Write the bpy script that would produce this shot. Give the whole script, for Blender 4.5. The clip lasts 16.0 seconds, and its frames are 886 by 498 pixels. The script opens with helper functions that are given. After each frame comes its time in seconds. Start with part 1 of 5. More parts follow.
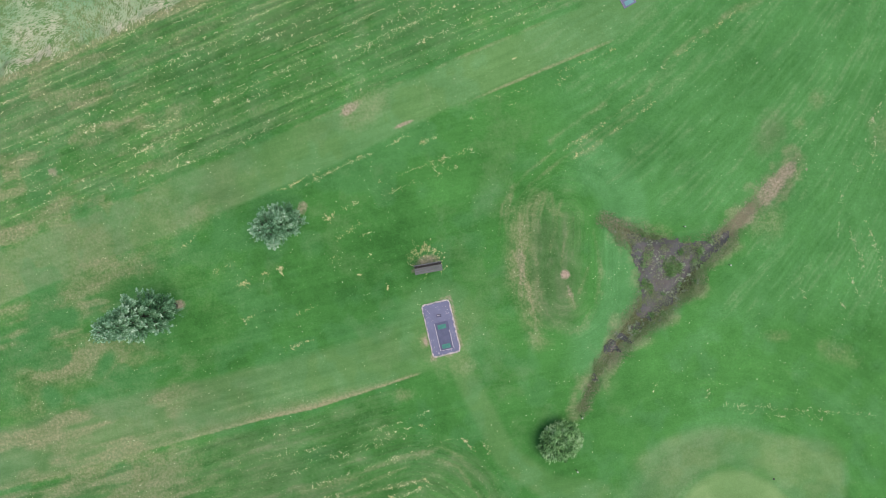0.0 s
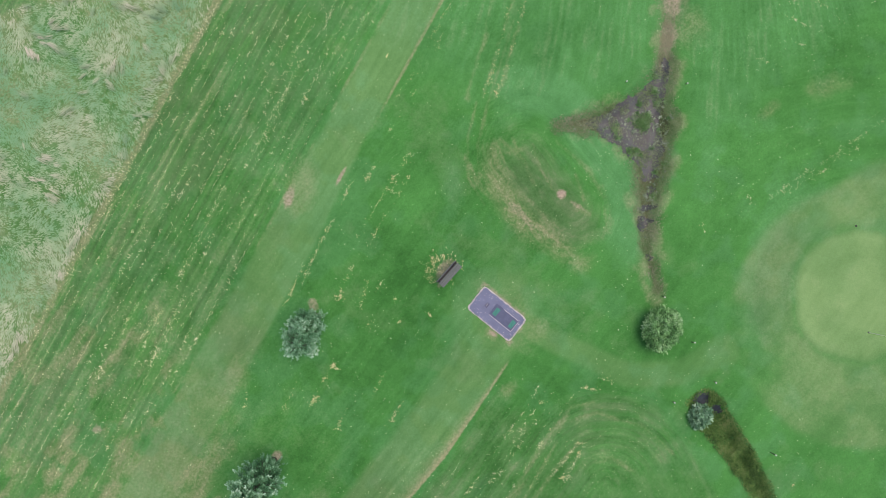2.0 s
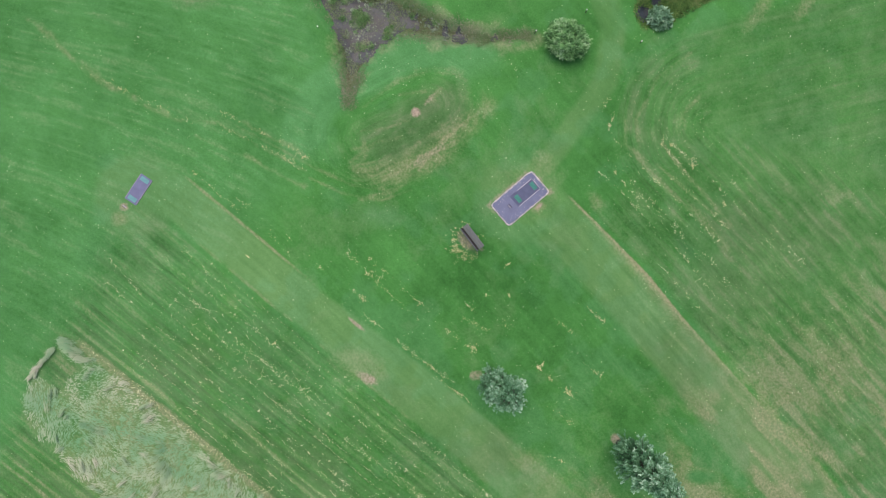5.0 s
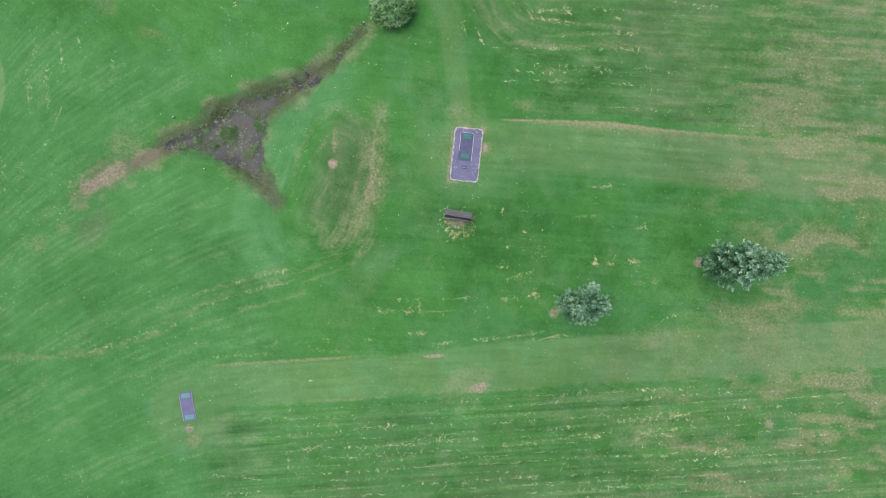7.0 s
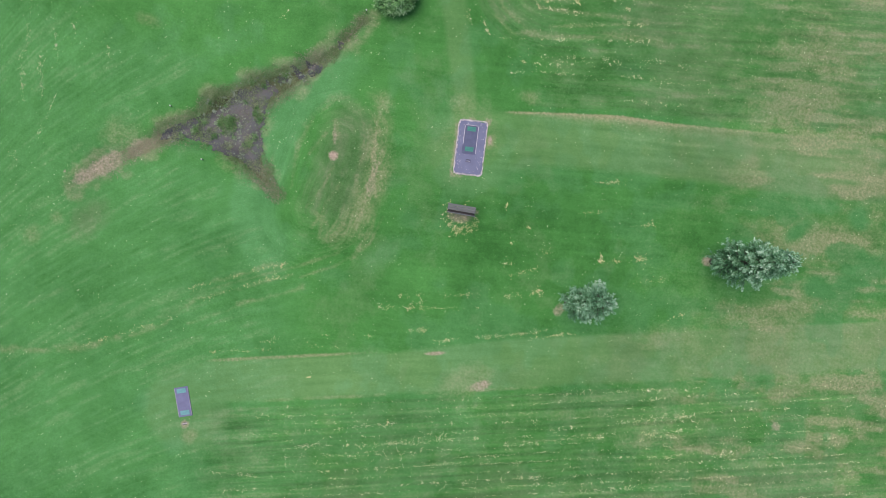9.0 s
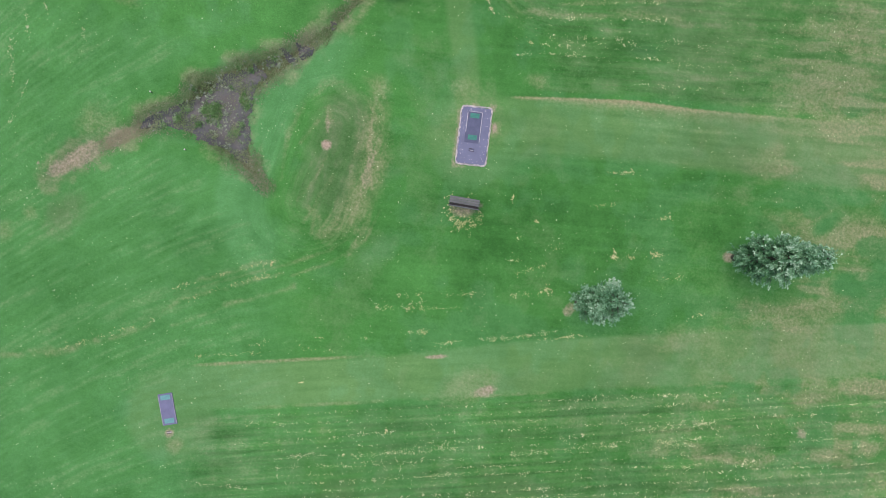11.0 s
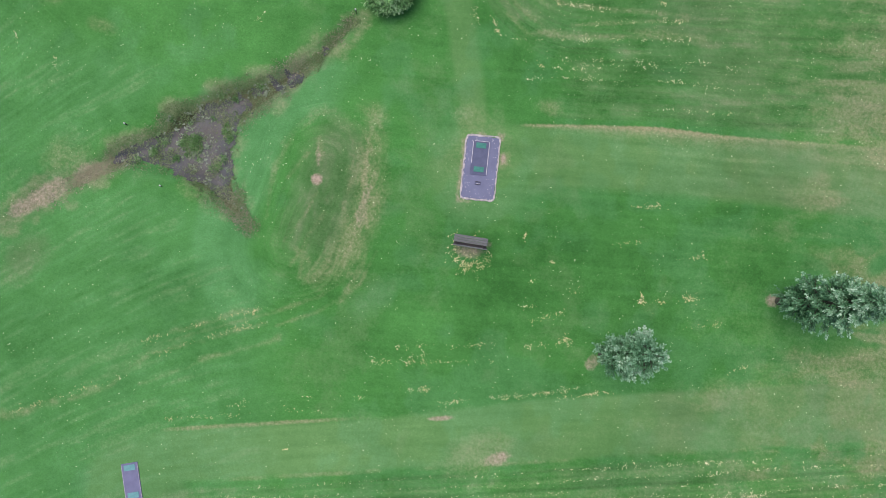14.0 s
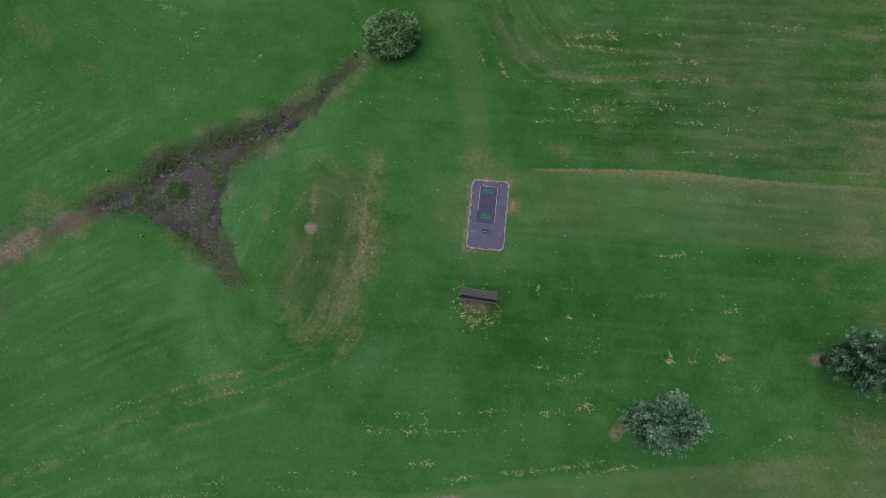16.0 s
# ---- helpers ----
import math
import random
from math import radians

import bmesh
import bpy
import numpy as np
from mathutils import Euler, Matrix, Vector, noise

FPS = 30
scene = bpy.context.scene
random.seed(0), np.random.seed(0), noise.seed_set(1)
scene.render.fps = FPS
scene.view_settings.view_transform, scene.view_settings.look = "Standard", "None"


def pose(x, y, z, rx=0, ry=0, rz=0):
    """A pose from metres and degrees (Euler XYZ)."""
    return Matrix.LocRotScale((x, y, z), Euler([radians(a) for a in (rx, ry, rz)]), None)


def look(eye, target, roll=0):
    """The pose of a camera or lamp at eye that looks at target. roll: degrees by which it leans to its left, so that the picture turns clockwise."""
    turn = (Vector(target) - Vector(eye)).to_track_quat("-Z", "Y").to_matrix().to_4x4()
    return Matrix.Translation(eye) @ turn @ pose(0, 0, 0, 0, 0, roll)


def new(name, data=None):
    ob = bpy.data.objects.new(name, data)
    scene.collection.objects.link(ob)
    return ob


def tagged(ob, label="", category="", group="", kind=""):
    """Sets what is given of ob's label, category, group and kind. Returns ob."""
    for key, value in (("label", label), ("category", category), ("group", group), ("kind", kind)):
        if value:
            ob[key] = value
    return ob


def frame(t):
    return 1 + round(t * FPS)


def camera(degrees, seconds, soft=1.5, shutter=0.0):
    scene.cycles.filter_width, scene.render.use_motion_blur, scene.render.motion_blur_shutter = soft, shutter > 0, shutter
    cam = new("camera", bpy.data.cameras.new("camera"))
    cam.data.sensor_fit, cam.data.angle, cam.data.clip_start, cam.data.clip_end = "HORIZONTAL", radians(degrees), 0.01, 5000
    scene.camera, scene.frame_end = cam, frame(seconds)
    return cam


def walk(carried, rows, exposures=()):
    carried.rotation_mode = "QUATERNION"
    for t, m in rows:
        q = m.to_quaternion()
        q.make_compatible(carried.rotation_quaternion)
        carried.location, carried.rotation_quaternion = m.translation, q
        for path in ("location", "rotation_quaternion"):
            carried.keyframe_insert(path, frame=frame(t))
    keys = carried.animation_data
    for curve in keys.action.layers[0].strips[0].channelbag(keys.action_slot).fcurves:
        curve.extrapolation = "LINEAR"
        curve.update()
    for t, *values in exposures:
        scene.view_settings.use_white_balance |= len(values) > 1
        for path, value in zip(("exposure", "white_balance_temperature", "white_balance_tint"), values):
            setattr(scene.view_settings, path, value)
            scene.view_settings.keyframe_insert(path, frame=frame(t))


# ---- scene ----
cam = camera(78.0, 16.0, soft=0.95)

# the drone's path: seconds, east, north, height, heading, tilt ahead, tilt aside
ROWS = [
    (0, -0.093, -0.219, 33.000, 0.00, -0.75, 0.40),
    (0.5, -0.079, -0.165, 33.043, -4.92, -0.69, 0.34),
    (1, -0.032, -0.117, 33.065, -14.92, -0.61, 0.26),
    (1.5, 0.017, -0.087, 33.013, -26.43, -0.55, 0.16),
    (2, 0.048, -0.094, 32.916, -38.18, -0.57, 0.08),
    (2.5, 0.007, -0.132, 32.806, -49.99, -0.68, 0.07),
    (3, -0.050, -0.021, 32.794, -59.45, -0.83, 0.26),
    (3.5, -0.067, 0.104, 32.853, -70.40, -0.92, 0.46),
    (4, 0.001, 0.091, 32.972, -84.84, -0.97, 0.45),
    (4.2, 0.019, 0.118, 33.020, -91.59, -0.96, 0.44),
    (4.7, 0.023, 0.128, 33.092, -107.92, -0.93, 0.47),
    (5.2, 0.016, 0.124, 33.208, -122.98, -0.86, 0.54),
    (5.8, 0.003, 0.111, 33.347, -139.00, -0.79, 0.63),
    (6.3, -0.004, 0.103, 33.411, -150.35, -0.77, 0.67),
    (6.5, -0.007, 0.098, 33.445, -154.48, -0.81, 0.68),
    (7, -0.009, 0.045, 33.529, -160.49, -0.99, 0.64),
    (7.5, 0.035, 0.056, 33.607, -160.81, -1.20, 0.62),
    (8, 0.071, 0.036, 33.584, -160.47, -1.42, 0.60),
    (8.5, 0.087, 0.038, 33.253, -160.06, -1.53, 0.58),
    (9, 0.096, 0.004, 32.763, -159.86, -1.65, 0.54),
    (11.5, 0.055, 0.006, 29.932, -160.13, -2.20, 0.32),
    (12, 0.038, 0.063, 29.365, -160.21, -2.15, 0.26),
    (12.5, 0.013, 0.146, 28.822, -160.34, -1.78, 0.21),
    (13, 0.022, -0.005, 28.269, -160.42, -0.68, 0.04),
    (13.5, -0.054, -0.049, 27.683, -160.42, 0.76, -0.18),
    (14, -0.075, -0.050, 27.093, -160.53, 2.26, -0.31),
    (14.5, -0.030, -0.035, 26.529, -160.69, 3.77, -0.33),
    (15, 0.001, -0.041, 25.934, -160.81, 5.29, -0.38),
    (15.5, 0.003, 0.026, 25.317, -160.82, 6.83, -0.50),
    (16, -0.012, 0.097, 24.715, -160.84, 8.42, -0.63),
]


def drone(x, y, z, heading, ahead, aside):
    return pose(x, y, z, 0, 0, heading) @ pose(0, 0, 0, ahead) @ pose(0, 0, 0, 0, -aside)


walk(cam, [(t, drone(*row)) for t, *row in ROWS],
     exposures=[(0, 0.76, 7150, 14), (4.2, 0.76, 7150, 14), (6.3, 0.78, 6900, 16), (15.1, 0.78, 6900, 16), (15.5, 0.42, 6900, 16), (16.0, -0.39, 7050, 17)])

# ---- world, sun ----
world = bpy.data.worlds.new("overcast_sky")
scene.world = world
world.use_nodes = True
wn = world.node_tree.nodes
sky = wn.new("ShaderNodeTexSky")
sky.sky_type = "NISHITA"
sky.sun_disc = False
sky.sun_elevation = radians(65)
sky.sun_rotation = radians(102)
sky.dust_density = 4.0
wn["Background"].inputs["Strength"].default_value = 0.13
world.node_tree.links.new(sky.outputs[0], wn["Background"].inputs["Color"])

sun = new("sun", bpy.data.lights.new("sun", "SUN"))
sun.data.energy = 0.8
sun.data.angle = radians(75)
sun.data.color = (1.0, 0.96, 0.9)
sun.matrix_world = look((13.7, -2.9, 30), (0, 0, 0))


# ---- materials ----
def shade(name, rough=0.85, spec=0.3):
    m = bpy.data.materials.new(name)
    m.use_nodes = True
    b = m.node_tree.nodes["Principled BSDF"]
    b.inputs["Roughness"].default_value = rough
    b.inputs["Specular IOR Level"].default_value = spec
    return m, m.node_tree, b


def node(nt, kind, **inputs):
    n = nt.nodes.new(kind)
    for key, value in inputs.items():
        n.inputs[key.replace("_", " ")].default_value = value
    return n


def grain(nt, scale, detail=4.0, rough=0.6, stretch=None):
    n = node(nt, "ShaderNodeTexNoise", Scale=scale, Detail=detail, Roughness=rough)
    tc = nt.nodes.new("ShaderNodeTexCoord")
    if stretch:
        mp = nt.nodes.new("ShaderNodeMapping")
        mp.inputs["Scale"].default_value = stretch
        nt.links.new(tc.outputs["Object"], mp.inputs["Vector"])
        nt.links.new(mp.outputs["Vector"], n.inputs["Vector"])
    else:
        nt.links.new(tc.outputs["Object"], n.inputs["Vector"])
    return n.outputs["Fac"]


def spread(nt, value, lo, hi, to_lo=0.0, to_hi=1.0):
    n = node(nt, "ShaderNodeMapRange", From_Min=lo, From_Max=hi, To_Min=to_lo, To_Max=to_hi)
    nt.links.new(value, n.inputs["Value"])
    return n.outputs["Result"]


def sums(nt, op, a, b):
    n = nt.nodes.new("ShaderNodeMath")
    n.operation = op
    for k, v in enumerate((a, b)):
        if isinstance(v, (int, float)):
            n.inputs[k].default_value = v
        else:
            nt.links.new(v, n.inputs[k])
    return n.outputs[0]


def blend(nt, fac, a, b, kind="MIX"):
    n = nt.nodes.new("ShaderNodeMix")
    n.data_type, n.blend_type = "RGBA", kind
    for sock, v in ((n.inputs[0], fac), (n.inputs[6], a), (n.inputs[7], b)):
        if isinstance(v, (int, float)):
            sock.default_value = v
        elif isinstance(v, tuple):
            sock.default_value = (*v, 1)
        else:
            nt.links.new(v, sock)
    return n.outputs[2]


def relief(nt, b, height, strength, distance):
    n = node(nt, "ShaderNodeBump", Strength=strength, Distance=distance)
    nt.links.new(height, n.inputs["Height"])
    nt.links.new(n.outputs["Normal"], b.inputs["Normal"])


def surface(name, dark, light, coarse=2.0, fine=40.0, rough=0.8, bump=0.3, depth=0.01, spec=0.3, metal=0.0, stretch=None):
    """A plain surface with variation at two scales and a fine relief."""
    m, nt, b = shade(name, rough, spec)
    big, small = grain(nt, coarse, 3.0, 0.6, stretch), grain(nt, fine, 4.0, 0.65, stretch)
    mix = sums(nt, "ADD", sums(nt, "MULTIPLY", big, 0.6), sums(nt, "MULTIPLY", small, 0.4))
    nt.links.new(blend(nt, spread(nt, mix, 0.3, 0.7), dark, light), b.inputs["Base Color"])
    b.inputs["Metallic"].default_value = metal
    relief(nt, b, small, bump, depth)
    return m


def blades_material(name, colours, rough=0.6, patchy=0.15, tint=False):
    """Leaves or blades: each its own tint out of the list, with a slow drift over the plant."""
    m, nt, b = shade(name, rough, 0.25)
    geo = nt.nodes.new("ShaderNodeNewGeometry")
    ramp = nt.nodes.new("ShaderNodeValToRGB")
    el = ramp.color_ramp.elements
    while len(el) < len(colours):
        el.new(0.5)
    for k, c in enumerate(colours):
        el[k].position = k / (len(colours) - 1)
        el[k].color = (*c, 1)
    drift = spread(nt, grain(nt, patchy, 3.0), 0.3, 0.7, -0.25 if tint else -0.4, 0.25 if tint else 0.4)
    own = geo.outputs["Random Per Island"]
    if tint:
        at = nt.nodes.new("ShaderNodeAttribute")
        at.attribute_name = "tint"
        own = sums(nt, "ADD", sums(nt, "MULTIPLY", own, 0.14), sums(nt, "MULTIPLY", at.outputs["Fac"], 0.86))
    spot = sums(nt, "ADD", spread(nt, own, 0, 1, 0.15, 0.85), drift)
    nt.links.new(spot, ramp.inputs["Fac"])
    nt.links.new(ramp.outputs["Color"], b.inputs["Base Color"])
    b.inputs["Subsurface Weight"].default_value = 0.0
    return m


def turf_material():
    """Mown grass: the ground carries how pale, dry, bare and light it is, and how minty, brown and damp."""
    m, nt, b = shade("turf", 0.9, 0.15)
    at = nt.nodes.new("ShaderNodeAttribute")
    at.attribute_name = "turf"
    sep = nt.nodes.new("ShaderNodeSeparateColor")
    nt.links.new(at.outputs["Color"], sep.inputs["Color"])
    pale, dry, soil, light = sep.outputs[0], sep.outputs[1], sep.outputs[2], at.outputs["Alpha"]
    hue = nt.nodes.new("ShaderNodeAttribute")
    hue.attribute_name = "hue"
    parts = nt.nodes.new("ShaderNodeSeparateXYZ")
    nt.links.new(hue.outputs["Vector"], parts.inputs[0])
    mint, brown, wet = parts.outputs[0], parts.outputs[1], parts.outputs[2]
    mid, fine, speck = grain(nt, 1.1, 5.0, 0.66), grain(nt, 6.0, 5.0, 0.72), grain(nt, 17.0, 3.0, 0.7)
    # fine lines along the mower's way: metres along, across, and how strongly they show
    comb = nt.nodes.new("ShaderNodeAttribute")
    comb.attribute_name = "comb"
    mp = nt.nodes.new("ShaderNodeMapping")
    mp.inputs["Scale"].default_value = (0.22, 5.0, 0)
    nt.links.new(comb.outputs["Vector"], mp.inputs["Vector"])
    thread = node(nt, "ShaderNodeTexNoise", Scale=1.0, Detail=3.0, Roughness=0.6)
    nt.links.new(mp.outputs["Vector"], thread.inputs["Vector"])
    way = nt.nodes.new("ShaderNodeSeparateXYZ")
    nt.links.new(comb.outputs["Vector"], way.inputs[0])
    thread = sums(nt, "MULTIPLY", sums(nt, "SUBTRACT", thread.outputs["Fac"], 0.5), way.outputs[2])
    both = sums(nt, "ADD", mid, fine)
    # lush grass, darker and lighter sward
    tone = sums(nt, "ADD", sums(nt, "MULTIPLY", mid, 0.5), sums(nt, "MULTIPLY", fine, 0.46))
    tone = sums(nt, "ADD", sums(nt, "ADD", tone, light), sums(nt, "MULTIPLY", thread, 1.0))
    tone = spread(nt, tone, 0.64, 1.32)
    base = blend(nt, tone, LUSH_DARK, LUSH_LIGHT)
    # blotches of mint-coloured clover and of thin, worn sward
    clover = sums(nt, "ADD", mint, spread(nt, both, 0.65, 1.35, -0.22, 0.22))
    base = blend(nt, spread(nt, clover, 0.1, 0.95, 0, 0.9), base, blend(nt, tone, MINT_DARK, MINT_LIGHT))
    part_ = sums(nt, "ADD", sums(nt, "SUBTRACT", brown, sums(nt, "MULTIPLY", thread, 0.9)), spread(nt, both, 0.65, 1.35, -0.25, 0.25))
    base = blend(nt, spread(nt, part_, 0.1, 1.0, 0, 0.85), base, blend(nt, tone, WORN_DARK, WORN_LIGHT))
    # short mown sward
    short = blend(nt, spread(nt, clover, 0.2, 0.9, 0, 0.85), blend(nt, tone, SHORT_DARK, SHORT_LIGHT), blend(nt, tone, SAGE_DARK, SAGE_LIGHT))
    short = blend(nt, spread(nt, brown, 0.1, 0.9, 0, 0.75), short, blend(nt, tone, WORN_DARK, WORN_LIGHT))
    base = blend(nt, pale, base, short)
    smooth = blend(nt, tone, GREEN_DARK, GREEN_LIGHT)
    base = blend(nt, spread(nt, pale, 1.0, 2.0), base, smooth)
    # dry straw patches and bare earth
    ragged = sums(nt, "ADD", dry, sums(nt, "MULTIPLY", spread(nt, both, 0.65, 1.35, -0.35, 0.35), spread(nt, dry, 0.0, 0.5, 0.2, 1.0)))
    ragged = sums(nt, "ADD", ragged, sums(nt, "MULTIPLY", spread(nt, thread, 0.05, 0.25), 0.35))
    straw = blend(nt, spread(nt, fine, 0.3, 0.7), STRAW_DARK, STRAW_LIGHT)
    base = blend(nt, sums(nt, "MULTIPLY", spread(nt, ragged, 0.05, 1.15), 0.9), base, straw)
    ragged = sums(nt, "ADD", soil, spread(nt, both, 0.6, 1.4, -0.3, 0.3))
    earth = blend(nt, spread(nt, fine, 0.3, 0.7), EARTH_DARK, EARTH_LIGHT)
    base = blend(nt, spread(nt, ragged, 0.2, 0.95), base, earth)
    ragged = sums(nt, "ADD", wet, spread(nt, both, 0.6, 1.4, -0.4, 0.4))
    base = blend(nt, spread(nt, ragged, 0.3, 0.8), base, blend(nt, spread(nt, mid, 0.35, 0.65), PEAT_DARK, PEAT_LIGHT))
    # the small light and dark of single tufts
    base = blend(nt, spread(nt, pale, 0.0, 1.0, 0.48, 0.3), base, blend(nt, spread(nt, speck, 0.3, 0.7), (0.6, 0.62, 0.6), (1.4, 1.37, 1.4)), "MULTIPLY")
    nt.links.new(base, b.inputs["Base Color"])
    relief(nt, b, sums(nt, "ADD", fine, speck), 0.5, 0.02)
    return m


LUSH_DARK, LUSH_LIGHT = (0.0228, 0.111, 0.0222), (0.0615, 0.233, 0.056)
MINT_DARK, MINT_LIGHT = (0.034, 0.14, 0.042), (0.079, 0.246, 0.09)
WORN_DARK, WORN_LIGHT = (0.058, 0.112, 0.045), (0.136, 0.2, 0.104)
SAGE_DARK, SAGE_LIGHT = (0.052, 0.168, 0.058), (0.108, 0.262, 0.114)
SHORT_DARK, SHORT_LIGHT = (0.058, 0.16, 0.047), (0.114, 0.242, 0.089)
GREEN_DARK, GREEN_LIGHT = (0.100, 0.21, 0.072), (0.172, 0.295, 0.12)
STRAW_DARK, STRAW_LIGHT = (0.142, 0.168, 0.082), (0.312, 0.296, 0.19)
EARTH_DARK, EARTH_LIGHT = (0.185, 0.158, 0.115), (0.4, 0.325, 0.265)
PEAT_DARK, PEAT_LIGHT = (0.04, 0.052, 0.026), (0.105, 0.118, 0.062)

TURF = turf_material()
# the mud's lighter blue-grey puts the sky's sheen on wet patches into colour
MUD = surface("wet_mud", (0.009, 0.010, 0.011), (0.034, 0.047, 0.06), 0.9, 5, 0.4, 0.7, 0.05, 0.4)
SLAB = surface("rubber_slab", (0.098, 0.112, 0.182), (0.152, 0.168, 0.262), 1.2, 40, 0.85, 0.4, 0.004)
SLAB_OLD = surface("old_rubber_mat", (0.1, 0.108, 0.188), (0.152, 0.16, 0.268), 2, 60, 0.85, 0.4, 0.004)
MAT_DARK = surface("dark_mat", (0.064, 0.076, 0.13), (0.1, 0.114, 0.185), 3, 90, 0.9, 0.5, 0.004)
EDGING = surface("worn_sandy_edge", (0.13, 0.135, 0.17), (0.56, 0.52, 0.51), 4.5, 22, 0.95, 0.5, 0.01)
MAT_GREEN = surface("artificial_turf", (0.03, 0.14, 0.115), (0.055, 0.22, 0.185), 8, 120, 0.95, 0.8, 0.006)
MAT_TEAL = surface("faded_artificial_turf", (0.08, 0.22, 0.23), (0.13, 0.31, 0.33), 8, 120, 0.95, 0.8, 0.006)
LINE = surface("white_line", (0.36, 0.36, 0.4), (0.68, 0.68, 0.7), 5, 40, 0.8, 0.2, 0.003)
BLACK = surface("black_rubber", (0.012, 0.012, 0.014), (0.03, 0.03, 0.034), 5, 60, 0.7, 0.3, 0.003)
WOOD = surface("weathered_wood", (0.066, 0.078, 0.084), (0.155, 0.17, 0.175), 2, 25, 0.85, 0.5, 0.004, stretch=(1, 12, 12))
WOOD_DARK = surface("dark_wood", (0.014, 0.013, 0.015), (0.035, 0.032, 0.035), 2, 25, 0.75, 0.5, 0.004, stretch=(1, 12, 12))
BARK = surface("bark", (0.028, 0.033, 0.025), (0.07, 0.077, 0.06), 3, 22, 0.95, 0.8, 0.03, stretch=(3, 3, 0.6))
POST = surface("dark_stained_post", (0.015, 0.013, 0.012), (0.04, 0.036, 0.032), 4, 40, 0.9, 0.4, 0.004)
WHITE = surface("white_paint", (0.62, 0.62, 0.6), (0.8, 0.8, 0.78), 4, 40, 0.6, 0.1, 0.002)
YELLOW = surface("pale_yellow_cloth", (0.74, 0.72, 0.56), (0.86, 0.84, 0.72), 6, 60, 0.8, 0.2, 0.003)
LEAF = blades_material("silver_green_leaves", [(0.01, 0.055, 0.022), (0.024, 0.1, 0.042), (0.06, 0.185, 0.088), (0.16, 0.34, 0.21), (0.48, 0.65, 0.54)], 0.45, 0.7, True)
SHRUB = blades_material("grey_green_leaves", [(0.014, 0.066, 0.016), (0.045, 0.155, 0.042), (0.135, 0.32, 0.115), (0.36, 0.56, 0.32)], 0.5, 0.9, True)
LONG = blades_material("long_dry_grass", [(0.1, 0.255, 0.122), (0.15, 0.3, 0.16), (0.22, 0.335, 0.195), (0.34, 0.39, 0.275), (0.5, 0.475, 0.395)], 0.7, 0.35, True)
SILVER = blades_material("blue_green_leaves", [(0.02, 0.075, 0.028), (0.055, 0.15, 0.07), (0.135, 0.28, 0.165), (0.29, 0.44, 0.32)], 0.5, 0.9, True)
WEED = blades_material("pond_weeds", [(0.05, 0.1, 0.032), (0.088, 0.148, 0.056), (0.135, 0.185, 0.092), (0.21, 0.235, 0.155)], 0.7, 0.5)
ROSETTE = blades_material("mud_rosettes", [(0.06, 0.1, 0.055), (0.13, 0.18, 0.12), (0.22, 0.27, 0.22)], 0.6, 0.8)
REED = blades_material("dead_reeds", [(0.1, 0.125, 0.068), (0.17, 0.175, 0.115), (0.26, 0.25, 0.19)], 0.8, 0.6)
DITCH = blades_material("ditch_plants", [(0.022, 0.066, 0.013), (0.05, 0.122, 0.025), (0.086, 0.17, 0.04), (0.145, 0.2, 0.075)], 0.7, 0.9)
MARSH = blades_material("marsh_leaves", [(0.015, 0.06, 0.012), (0.035, 0.12, 0.025), (0.085, 0.2, 0.06), (0.19, 0.29, 0.15)], 0.6, 0.8)
CLIP_PALE = blades_material("pale_clippings", [(0.25, 0.31, 0.14), (0.4, 0.44, 0.23), (0.54, 0.56, 0.34), (0.66, 0.66, 0.46)], 0.9, 0.6)
CLIP = blades_material("dry_clippings", [(0.23, 0.27, 0.11), (0.37, 0.385, 0.18), (0.5, 0.48, 0.26), (0.62, 0.59, 0.38)], 0.9, 0.6)
FLECK = blades_material("pale_flecks", [(0.22, 0.38, 0.16), (0.38, 0.5, 0.27), (0.56, 0.66, 0.44)], 0.9, 0.6)


# ---- plan ----
RNG = np.random.default_rng(7)


def fade(v, lo, hi):
    u = np.clip((v - lo) / (hi - lo), 0, 1)
    return u * u * (3 - 2 * u)


def lattice(x, y, seed):
    """Smooth value noise in 0 to 1."""
    xi, yi = np.floor(x).astype(np.int64), np.floor(y).astype(np.int64)
    fx, fy = x - xi, y - yi
    fx, fy = fx * fx * (3 - 2 * fx), fy * fy * (3 - 2 * fy)

    def corner(a, b):
        h = (a * 374761393 + b * 668265263 + seed * 974634777) & 0xFFFFFFFF
        h = ((h ^ (h >> 13)) * 1274126177) & 0xFFFFFFFF
        return ((h ^ (h >> 16)) & 0xFFFF) / 65535.0

    return ((corner(xi, yi) * (1 - fx) + corner(xi + 1, yi) * fx) * (1 - fy)
            + (corner(xi, yi + 1) * (1 - fx) + corner(xi + 1, yi + 1) * fx) * fy)


def cloud(x, y, size, seed, octaves=3):
    total, weight = 0, 0
    for k in range(octaves):
        total = total + lattice(x / size * 2 ** k, y / size * 2 ** k, seed + k) / 2 ** k
        weight += 1 / 2 ** k
    return total / weight


def along(x, y, degrees, ox=0.0, oy=0.0):
    """Distance along and across a direction, from an origin."""
    c, s = math.cos(radians(degrees)), math.sin(radians(degrees))
    return (x - ox) * c + (y - oy) * s, -(x - ox) * s + (y - oy) * c


